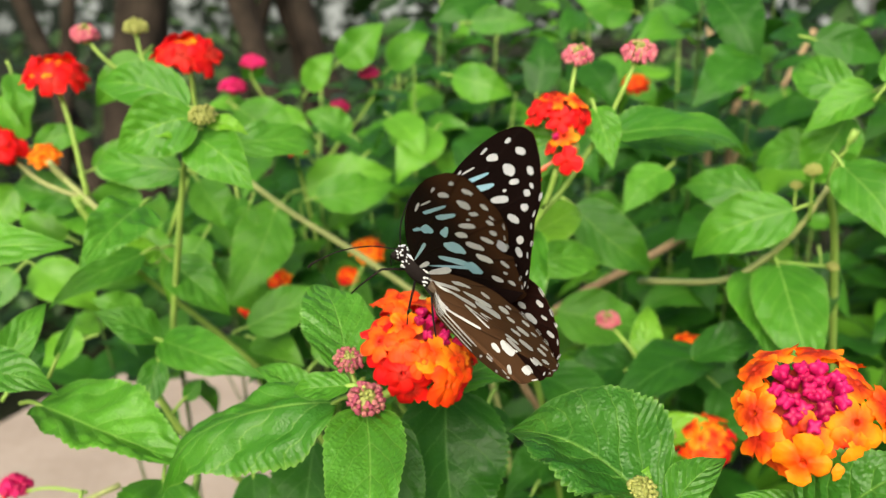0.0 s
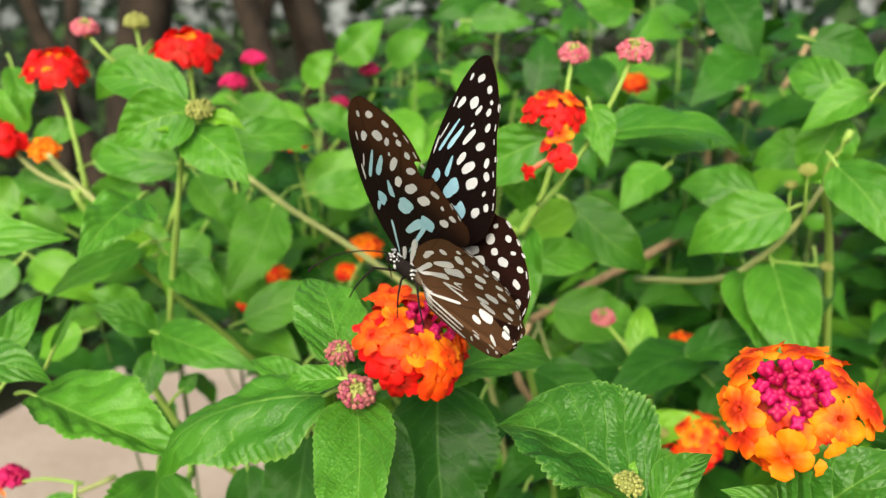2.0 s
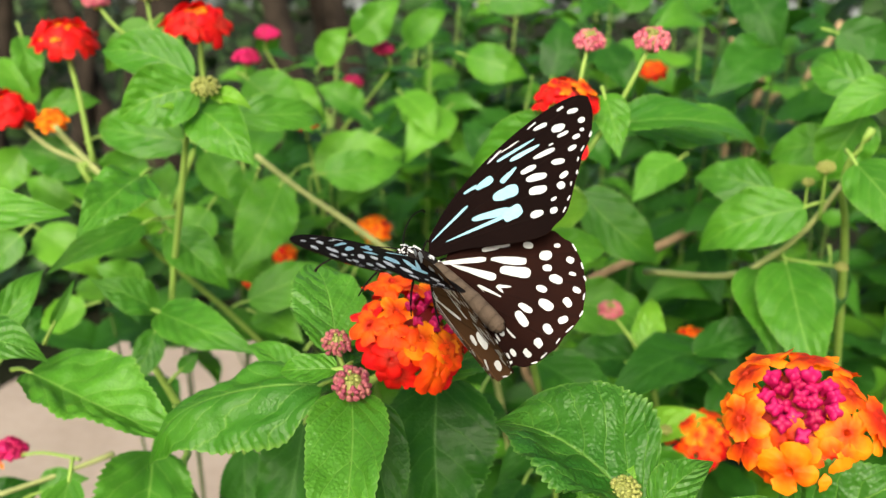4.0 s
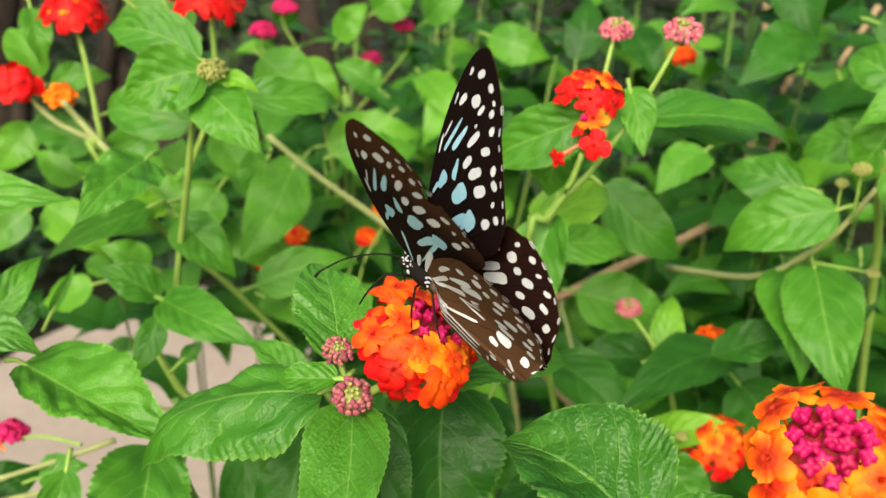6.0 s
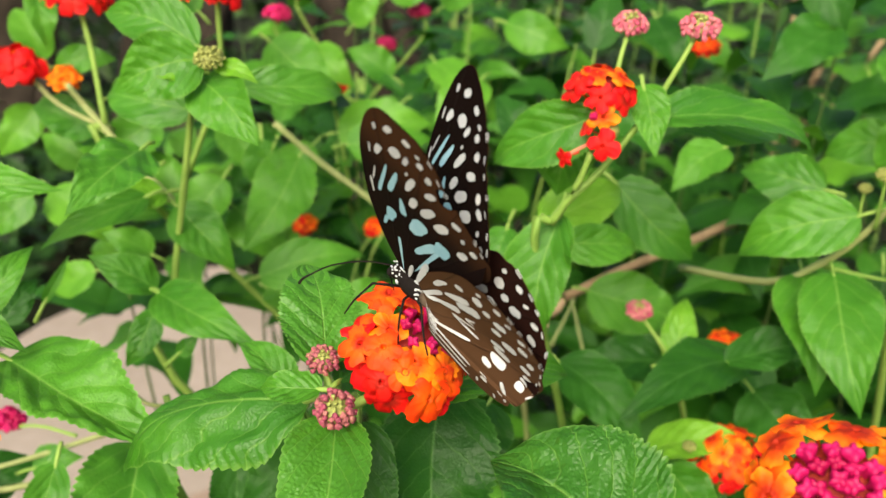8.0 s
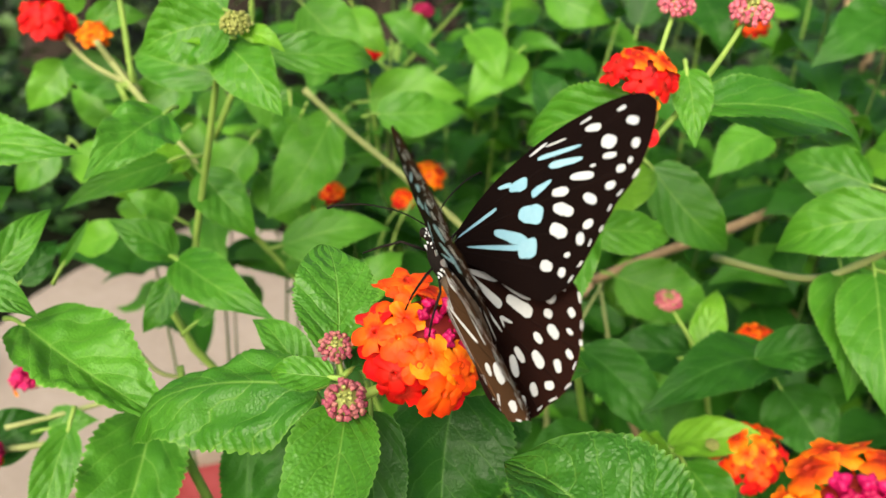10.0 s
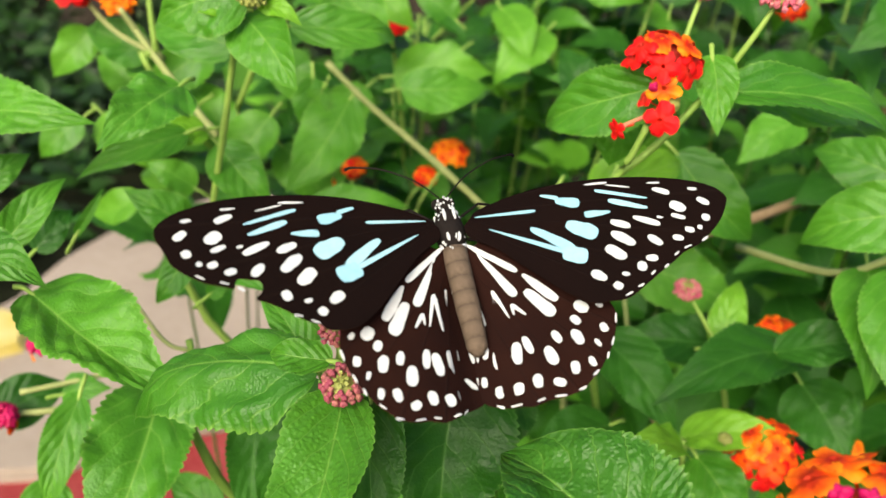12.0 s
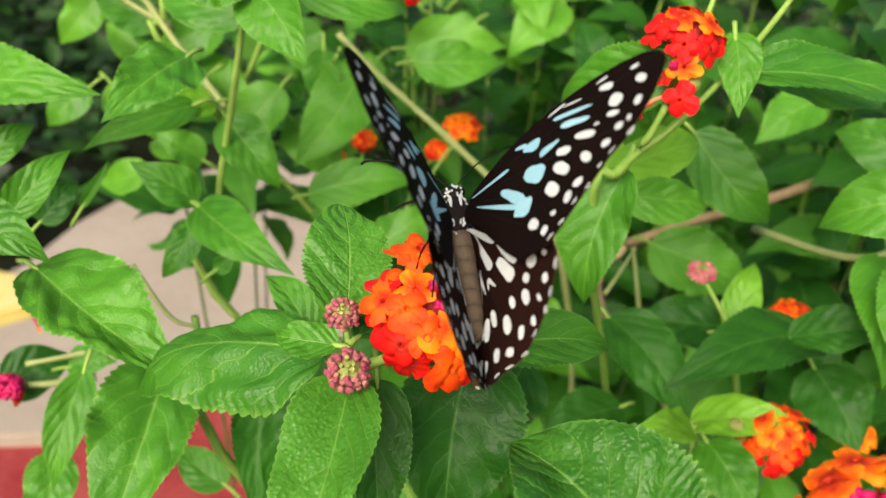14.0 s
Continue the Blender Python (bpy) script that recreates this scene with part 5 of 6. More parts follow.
rng = random.Random(77)
for k in range(58):
    x = -0.05 + 0.62 * ((k * 0.7549) % 1.0)
    y = 0.47 + 0.36 * ((k * 0.5698 + 0.13) % 1.0)
    top, lean = rng.uniform(0.50, 0.80) - (0.10 if x < 0.02 else 0), (rng.uniform(-0.05, 0.05), rng.uniform(-0.08, 0.02))
    if 0.30 < x / y < 0.385:
        continue  # a dark gap with bare woody stems
    wild_sprig(x, y, top, lean, 17, 0.16, 300 + k, "leafy green lantana stem deep in the shrub")
for k in range(8):
    x, y = -0.17 + 0.13 * ((k * 0.618) % 1.0), 0.40 + 0.10 * ((k * 0.5698) % 1.0)
    wild_sprig(x + 0.05, y + 0.05, rng.uniform(0.545, 0.60), (-0.05, -0.05), 4, 0.48, 600 + k, "slender lantana stem leafy only near its tip")
for k in range(12):
    x, y = -0.13 + 0.17 * ((k * 0.618) % 1.0), 0.56 + 0.26 * ((k * 0.5698) % 1.0)
    wild_sprig(x, y, rng.uniform(0.655, 0.715) + 0.5 * x, (rng.uniform(-0.03, 0.03), rng.uniform(-0.06, 0.02)), 7, 0.48, 500 + k, "leafy green lantana stem deep in the shrub")
for k in range(9):
    x, y = 0.02 + 0.10 * ((k * 0.618) % 1.0), 0.52 + 0.25 * ((k * 0.5698) % 1.0)
    wild_sprig(x, y, rng.uniform(0.55, 0.64), (-0.10 - 0.22 * ((k * 0.77) % 1.0), rng.uniform(-0.06, 0.02)), 4, 0.50, 400 + k, "slender lantana stem leafy only near its tip")


def thicket(name, count, low, high, size, seed, label, materials, tight=None):
    """Uncountable leaves, each a small folded blade."""
    rng = random.Random(seed)
    verts, faces, slots = [], [], []
    for k in range(count):
        p = Vector([rng.uniform(a, b) for a, b in zip(low, high)])
        if tight and not tight(p):
            continue
        out = Vector((rng.uniform(-1, 1), rng.uniform(-1, 1), rng.uniform(-0.8, 0.3))).normalized()
        up = Vector((rng.uniform(-0.6, 0.6), rng.uniform(-0.9, 0.3), 1))
        z = (up - up.dot(out) * out).normalized()
        y = z.cross(out)
        n, length = len(verts), size * rng.uniform(0.6, 1.3)
        rows = ((0, 0.05, 0), (0.25, 0.24, 0.05), (0.55, 0.24, 0.07), (0.85, 0.09, 0.02), (1.0, 0.0, -0.03))
        for u, half, rise in rows:
            for v in (-1, 0, 1):
                verts.append(p + length * (u * out + v * half * y + (rise + 0.06 * abs(v)) * z))
        for r in range(4):
            for c in (0, 1):
                a = n + r * 3 + c
                faces.append((a, a + 3, a + 4, a + 1))
                slots.append(k % len(materials))
    me = bpy.data.meshes.new(name)
    me.from_pydata(verts, [], faces)
    for m in materials:
        me.materials.append(m)
    me.polygons.foreach_set("material_index", slots)
    me.polygons.foreach_set("use_smooth", [True] * len(faces))
    return tagged(new(name, me), label, "foliage", kind="stuff")


HEDGE = [tissue_material("hedge_green", [rgb(0.030, 0.085, 0.020), rgb(0.130, 0.240, 0.070)], 0.25, 0.45, 40.0), tissue_material("hedge_dark", [rgb(0.008, 0.026, 0.006), rgb(0.030, 0.070, 0.020)], 0.2, 0.5, 40.0)]
# thicket greens carry the shade between the leaves in their colour
THICKET = [tissue_material("thicket_shaded", [rgb(0.006, 0.030, 0.003), rgb(0.030, 0.11, 0.011)], 0.2, 0.5, 40.0), tissue_material("thicket_deep_shade", [rgb(0.003, 0.013, 0.002), rgb(0.011, 0.042, 0.006)], 0.2, 0.5, 40.0)]
thicket("shrub_foliage", 5200, (-0.12, 0.86, -0.1), (1.5, 1.5, 1.05), 0.05, 5, "dense green leaves at the back of the shrub, coloured dark for shade", THICKET, lambda p: p.z < 0.75 + 0.3 * p.x + 0.12 * noise.noise(p * 6) and p.x < 1.2 + 0.5 * noise.noise(p * 3) and p.y < 1.4 - 0.2 * p.x + 0.3 * noise.noise(p * 4))
thicket("ground_cover", 9000, (-3.2, 0.9, -0.1), (-0.1, 3.2, 0.10), 0.07, 9, "low ground cover round the path, coloured dark for shade", THICKET, lambda p: (p.x < -0.95 + 0.1 * noise.noise(p * 3) or p.y > 1.95 or (p.x > -0.25 and p.y > 1.5)) and p.z < 0.1 * noise.noise(p * 4) + 0.05 and p.x > -2.6 + 0.9 * noise.noise(p * 1.5) and p.y > 1.2 + 0.5 * noise.noise(p * 2))
thicket("hedge", 9000, (-4.5, 3.0, -0.1), (3.0, 4.2, 1.3), 0.11, 6, "green hedge with gaps beyond the path", HEDGE, lambda p: p.z < 0.62 + 0.42 * noise.noise(p * 2.4) and abs(p.x + 0.7) < 3.2 + 0.8 * noise.noise(p * 2) and p.y > 3.3 + 0.4 * noise.noise(p * 1.5))


# added backdrop far behind the hedge: dark woods with pale gaps painted as glow
k = Nodes("glowing_distance")
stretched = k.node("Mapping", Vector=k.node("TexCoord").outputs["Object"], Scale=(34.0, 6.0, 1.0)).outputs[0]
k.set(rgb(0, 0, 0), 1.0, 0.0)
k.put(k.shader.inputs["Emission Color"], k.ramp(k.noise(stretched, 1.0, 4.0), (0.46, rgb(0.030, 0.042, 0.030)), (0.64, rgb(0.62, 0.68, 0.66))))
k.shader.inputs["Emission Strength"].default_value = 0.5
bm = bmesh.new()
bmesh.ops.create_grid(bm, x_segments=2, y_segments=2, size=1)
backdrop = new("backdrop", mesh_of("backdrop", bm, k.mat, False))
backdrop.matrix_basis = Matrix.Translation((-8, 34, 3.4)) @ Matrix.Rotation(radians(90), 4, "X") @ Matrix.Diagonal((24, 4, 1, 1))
tagged(backdrop, "blurred glowing backdrop of dark woods with pale gaps beyond the hedge", "backdrop", kind="structure")


def trunk(points, r0, r1, label):
    bm = tube(bmesh.new(), points, r0, r1, 12, 8, 0.15)
    for v in bm.verts:
        v.co += 0.02 * r0 / 0.05 * noise.noise_vector(v.co * 9)
    tagged(new("tree_trunk", mesh_of("tree_trunk", bm, BARK)), label, "tree trunk")


trunk([(-0.95, 2.6, -0.15), (-0.90, 2.6, 0.5), (-0.80, 2.7, 1.6)], 0.10, 0.07, "dark rough tree trunk beyond the path")
trunk([(-0.35, 2.4, -0.15), (-0.52, 2.5, 0.6), (-0.85, 2.6, 1.5)], 0.045, 0.03, "dark leaning tree trunk beyond the path")
trunk([(-0.15, 2.9, -0.15), (-0.45, 2.9, 0.7), (-0.60, 2.9, 1.6)], 0.05, 0.035, "dark leaning tree trunk beyond the path")
trunk([(-1.75, 3.0, -0.15), (-1.70, 3.0, 0.6), (-1.55, 3.1, 1.8)], 0.13, 0.10, "dark rough tree trunk beyond the path")
for k in range(7):
    foot, lean = -1.55 + 0.24 * k, 0.55 * math.sin(2.3 * k + 0.4)
    trunk([(foot, 2.75 + 0.05 * k, -0.15), (foot + 0.45 * lean, 2.8 + 0.05 * k, 0.6), (foot + 1.1 * lean, 2.8, 1.7)], 0.030 + 0.008 * (k % 3), 0.016, "thin dark leaning stem of a tree beyond the path")

# ---- the butterfly ----
# Outlines and markings of the right-hand wings in millimetres: across from the body, forward.
FOREWING = [(2.5, 0.7), (3.6, 2.3), (4.8, 3.8), (10.2, 6.5), (15.6, 8.3), (21.1, 9.4), (26.5, 10.1), (31.9, 10.3), (37.3, 10.0), (41.5, 9.3), (44.5, 8.1), (46.0, 6.4), (46.0, 5.0), (44.7, 2.1), (42.7, -0.6), (40.0, -3.3), (37.2, -4.9), (35.3, -6.6), (32.4, -9.0), (30.1, -11.0), (27.8, -12.9), (26.0, -13.7), (24.0, -13.9), (21.5, -14.2), (17.8, -12.2), (12.6, -8.1), (7.8, -4.0), (3.3, -1.5)]
TORN_FOREWING = [(2.5, 0.7), (4.0, 2.8), (7.3, 5.1), (12.0, 7.3), (16.9, 9.0), (21.8, 10.1), (26.7, 10.7), (31.5, 11.0), (36.4, 10.7), (41.2, 9.6), (43.6, 8.5), (45.2, 7.0), (45.4, 5.2), (44.9, 3.5), (44.5, 1.8), (44.0, 0.1), (42.3, -1.9), (40.3, -3.5), (38.1, -4.5), (36.8, -5.1), (36.4, -4.3), (35.7, -3.6), (34.4, -4.0), (33.1, -4.4), (32.8, -5.4), (33.3, -6.5), (34.2, -7.4), (32.8, -8.3), (30.9, -9.8), (28.4, -12.2), (26.5, -13.3), (25.4, -14.4), (21.5, -14.6), (17.8, -12.5), (12.6, -8.1), (7.8, -4.0), (3.3, -1.5)]
HINDWING = [(2.4, -3.1), (5.8, -2.1), (11.7, -5.3), (18.1, -9.8), (21.6, -13.2), (22.0, -15.9), (22.4, -17.5), (22.0, -19.6), (21.0, -22.1), (20.1, -23.5), (18.8, -25.1), (17.5, -26.6), (15.9, -27.8), (14.0, -29.1), (11.4, -29.7), (9.0, -29.8), (7.2, -30.2), (6.0, -30.3), (3.7, -29.8), (1.6, -29.0), (-0.1, -28.1), (-1.2, -26.6), (-3.0, -26.2), (-4.9, -23.0), (-5.4, -18.5), (-4.2, -11.2), (-1.8, -5.0), (0.2, -2.2)]
FORE_BLUE = [(4.2, 2.3, 14.3, 3.4, 0.3, 0.8), (15.2, 6.5, 18.2, 5.9, 0.6, 0.9), (17.6, 5.3, 21.6, 4.9, 1.3, 2.4), (22.1, 2.4, 26.4, 3.0, 1.7, 0.6), (18.9, 0.6, 23.8, -1.5, 2.4, 3.1), (13.1, -0.1, 19.8, -4.3, 1.4, 2.0), (6.4, -0.1, 18.9, -5.0, 0.3, 1.1), (17.8, -4.9, 21.7, -5.8, 2.8, 3.2), (24.3, 7.4, 32.9, 5.7, 0.9, 0.5), (26.3, 5.3, 32.7, 3.7, 1.2, 0.8)]
FORE_WHITE = [(22.7, 8.6, 26.7, 9.1, 0.4, 0.5), (26.2, 8.6, 30.4, 8.0, 0.3, 0.3), (26.1, 1.0, 29.3, -0.0, 1.4, 1.3), (29.9, 1.9, 34.2, 0.4, 1.1, 1.3), (26.0, -1.1, 29.5, -3.5, 1.7, 1.8), (24.8, -3.9, 27.7, -6.1, 2.1, 1.8), (21.9, -8.6, 24.1, -10.0, 1.8, 1.5), (31.8, -1.8, 33.8, -3.6, 1.4, 1.4), (29.2, -7.6, 30.7, -7.8, 1.7, 1.7), (30.8, -6.2, 32.7, -6.1, 1.2, 1.3), (25.1, -10.8, 26.3, -11.6, 1.4, 1.4), (26.6, -9.0, 27.8, -9.2, 0.8, 0.7), (33.8, 1.9, 34.8, 1.7, 0.5, 0.4)]
FORE_APEX = [(33.2, 8.9, 35.5, 9.0, 0.3, 0.5), (34.0, 7.7, 36.8, 6.8, 1.0, 1.3), (36.4, 4.6, 38.9, 3.4, 2.1, 1.8), (36.2, 2.3, 38.5, 1.6, 0.9, 0.9), (39.9, 7.7, 41.5, 7.6, 0.6, 0.7), (41.1, 5.7, 43.0, 4.5, 1.3, 1.2), (41.2, 2.0, 42.5, 1.5, 1.4, 1.4), (38.0, -0.5, 39.5, -0.9, 1.1, 1.1), (40.1, -0.1, 40.9, -0.4, 0.9, 0.9), (35.7, -2.2, 37.5, -2.4, 1.1, 1.1)]
FORE_FRINGE = [(37.2, -4.3, 38.5, -3.7, 0.3, 0.3), (35.4, -5.7, 36.2, -5.0, 0.3, 0.3), (33.4, -8.0, 34.2, -7.3, 0.3, 0.3), (31.1, -9.3, 31.9, -8.5, 0.3, 0.3), (28.7, -11.5, 29.8, -10.9, 0.3, 0.3), (26.6, -13.0, 27.8, -12.3, 0.3, 0.3), (40.3, -2.9, 41.5, -2.0, 0.3, 0.3)]
HIND_STREAKS = [(2.0, -2.5, 8.9, -8.5, 0.7, 1.3), (3.3, -4.2, 7.7, -12.6, 0.4, 1.9), (0.8, -3.7, 2.3, -16.0, 0.3, 0.6), (9.5, -6.5, 12.4, -8.6, 1.0, 0.9), (9.5, -9.1, 14.0, -14.4, 1.0, 1.9), (9.3, -11.9, 12.9, -16.7, 1.6, 2.2), (4.1, -10.8, 3.5, -17.0, 0.7, 0.5), (4.2, -10.9, 5.9, -16.1, 0.7, 0.3), (6.7, -13.8, 6.7, -15.7, 0.5, 0.4), (6.7, -13.9, 8.6, -16.0, 0.8, 0.3)]
HIND_SPOTS = [(15.9, -11.4, 16.9, -13.1, 1.3, 1.3), (16.4, -15.3, 18.2, -16.9, 1.8, 1.9), (19.7, -15.8, 20.6, -16.7, 0.8, 0.8), (15.3, -17.4, 16.4, -18.8, 1.3, 1.3), (15.0, -19.6, 15.9, -22.1, 1.5, 1.7), (19.7, -19.3, 20.1, -20.8, 1.2, 1.2), (18.0, -21.7, 18.6, -22.9, 0.7, 0.7), (11.9, -19.3, 12.7, -21.3, 1.2, 1.3), (10.4, -21.6, 11.1, -24.6, 1.6, 1.8), (7.3, -19.4, 8.0, -22.3, 1.2, 1.3), (6.0, -20.1, 5.5, -23.6, 1.6, 1.6), (3.3, -19.9, 2.7, -23.3, 1.4, 1.5), (1.6, -19.1, 1.2, -21.2, 1.0, 1.0), (0.3, -19.7, 0.0, -21.4, 0.4, 0.4), (14.0, -24.6, 13.7, -26.6, 1.4, 1.3), (16.5, -24.3, 16.9, -25.9, 1.1, 1.0)]
HIND_EDGE = [(0.4, -23.9, 0.2, -25.5, 0.9, 0.9), (2.3, -25.9, 2.1, -27.7, 1.4, 1.3), (5.0, -26.4, 4.6, -28.2, 1.6, 1.6), (8.0, -25.6, 7.7, -27.7, 1.5, 1.5), (10.1, -27.1, 11.9, -27.7, 1.3, 1.4), (-0.6, -23.8, -0.9, -25.1, 0.4, 0.4), (-2.8, -19.0, -2.8, -19.5, 1.4, 1.5), (-3.3, -23.1, -3.2, -23.6, 1.3, 1.3), (-1.4, -25.4, -1.5, -26.0, 1.0, 1.0), (-0.8, -20.0, -0.9, -21.5, 0.9, 1.0)]
HIND_FRINGE = [(1.3, -28.6, 2.4, -29.3, 0.3, 0.3), (3.2, -29.4, 4.8, -29.7, 0.3, 0.3), (7.0, -29.7, 8.3, -29.4, 0.3, 0.3), (9.7, -29.4, 11.6, -29.5, 0.3, 0.3), (13.5, -29.1, 14.8, -28.7, 0.3, 0.3), (16.2, -27.3, 17.3, -26.5, 0.3, 0.3), (19.1, -25.0, 19.5, -24.0, 0.3, 0.3), (20.3, -23.1, 21.0, -21.8, 0.3, 0.3), (21.9, -19.7, 22.4, -18.0, 0.3, 0.3)]
HIND_COSTAL = [(8.5, -0.9, 3.8, 0.2, 1.0, 0.6), (13.5, -5.0, 4.4, -1.8, 1.7, 0.7), (11.2, -7.1, 14.0, -9.7, 0.8, 0.9)]
HIND_FOLD = [(1.6, -4.5, -0.7, -17.5, 0.28, 0.85), (0.4, -4.8, -2.3, -16.8, 0.28, 0.78), (-1.0, -5.6, -4.3, -17.5, 0.21, 0.72)]
HINGE = 0.0012


def droop(x, y):
    """The gentle camber of a wing, and the inner fold that hugs the abdomen, in metres."""
    hug = min(1.0, max(0.0, (-0.0035 - y) / 0.004))
    fold = 0.0027 * math.tanh(max(0.0, 0.0048 - x) / 0.0030) * hug
    return -fold - 0.0011 * (x / 0.045) ** 2


def worn(x, y):
    """The left hindwing is a little narrower than the right one."""
    near = min(1.0, max(0.0, (-3 - y) / 9)) if x > 0.3 else 0.0
    return x + near * (1.81 - 0.145 * x), y + near * (0.74 - 0.041 * x + 0.036 * y)


def wing(name, outline, markings, side, root, under_mat, parent, label, skip=()):
    """A thin scaly plate with its own upper and lower faces; markings stand just proud on both."""
    if name == "hindwing" and side < 0:
        outline = [worn(x, y) for x, y in outline]
        markings = [(kind, [(*worn(a, b), *worn(c, d), *wide) for a, b, c, d, *wide in rows], mat) for kind, rows, mat in markings]
    line = [p.xy / 1000 for p in glide([(x, y, 0) for x, y in outline + outline[:1]], 4)[:-1]]
    bm = bmesh.new()
    top = bm.faces.new([bm.verts.new((p.x, p.y, 0)) for p in line])
    for axis in (0, 1):
        for k in range(-7, 12):
            at = [0, 0, 0]
            at[axis] = k * 0.0047
            no = [0, 0, 0]
            no[axis] = 1
            bmesh.ops.bisect_plane(bm, geom=bm.verts[:] + bm.edges[:] + bm.faces[:], plane_co=at, plane_no=no)
    for k in range(-3, 3):
        bmesh.ops.bisect_plane(bm, geom=bm.verts[:] + bm.edges[:] + bm.faces[:], plane_co=(0.0011 * k, 0, 0), plane_no=(1, 0, 0))
    bmesh.ops.triangulate(bm, faces=bm.faces[:])
    if top.is_valid and top.normal.z < 0 or bm.faces[:][0].normal.z < 0:
        bmesh.ops.reverse_faces(bm, faces=bm.faces[:])
    made = bmesh.ops.duplicate(bm, geom=bm.faces[:])
    low = [g for g in made["geom"] if isinstance(g, bmesh.types.BMFace)]
    bmesh.ops.reverse_faces(bm, faces=low)
    for f in low:
        f.material_index = 1
    for v in {v for f in low for v in f.verts}:
        v.co.z -= 0.00012
    for v in bm.verts:
        v.co.z += droop(v.co.x, v.co.y)

    def settle(b):
        for v in b.verts:
            v.co = Vector((side * (v.co.x - HINGE), v.co.y - root, v.co.z))
        if side < 0:
            bmesh.ops.reverse_faces(b, faces=b.faces[:])
        return b

    plate = part(name, settle(bm), [HIND_TOP if name == "hindwing" else WING_TOP, under_mat], parent, label)
    for kind, rows, mat in markings:
        for n, (x0, y0, x1, y1, w0, w1) in enumerate(rows):
            if (kind, n) in skip:
                continue
            b = bmesh.new()
            p, q = Vector((x0, y0)) / 1000, Vector((x1, y1)) / 1000
            way = (q - p).normalized()
            cross = Vector((-way.y, way.x))
            hub, long, power = p.lerp(q, 0.5), (q - p).length / 2, 3.2 if kind in ("blue_mark", "streak", "fold_streak") else 2.5
            for lift, flip in ((0.00008 + 0.000006 * (n % 5), False), (-0.00020 - 0.000006 * (n % 5), True)):
                rows = []
                for i in range(13):
                    c = -math.cos(math.pi * i / 12)
                    wide = (w0 + (w1 - w0) * (0.5 + 0.5 * c)) / 2000 * (1 - abs(c) ** power) ** (1 / power)
                    ragged = [1 + 0.20 * noise.noise(Vector((c * 1.9, 7.7 * n + len(kind), 3.0 * k))) for k in (0, 1)]
                    spots = [hub + way * long * c + cross * wide * ragged[k > 0] * k / 2 for k in (-2, -1, 0, 1, 2)]
                    rows.append([b.verts.new((o.x, o.y, lift + droop(o.x, o.y))) for o in spots])
                for r0, r1 in zip(rows, rows[1:]):
                    for k in range(4):
                        quad = (r0[k], r1[k], r1[k + 1], r0[k + 1])
                        b.faces.new(quad[::-1] if flip else quad)
            part(kind, settle(b), mat, plate, m=place_in(plate))
    return plate


def ball(bm, center, size, seg=14):
    made = bmesh.ops.create_uvsphere(bm, u_segments=seg, v_segments=seg // 2 + 2, radius=1.0)
    for v in made["verts"]:
        v.co = Vector(center) + Vector((v.co.x * size[0], v.co.y * size[1], v.co.z * size[2]))
    return bm


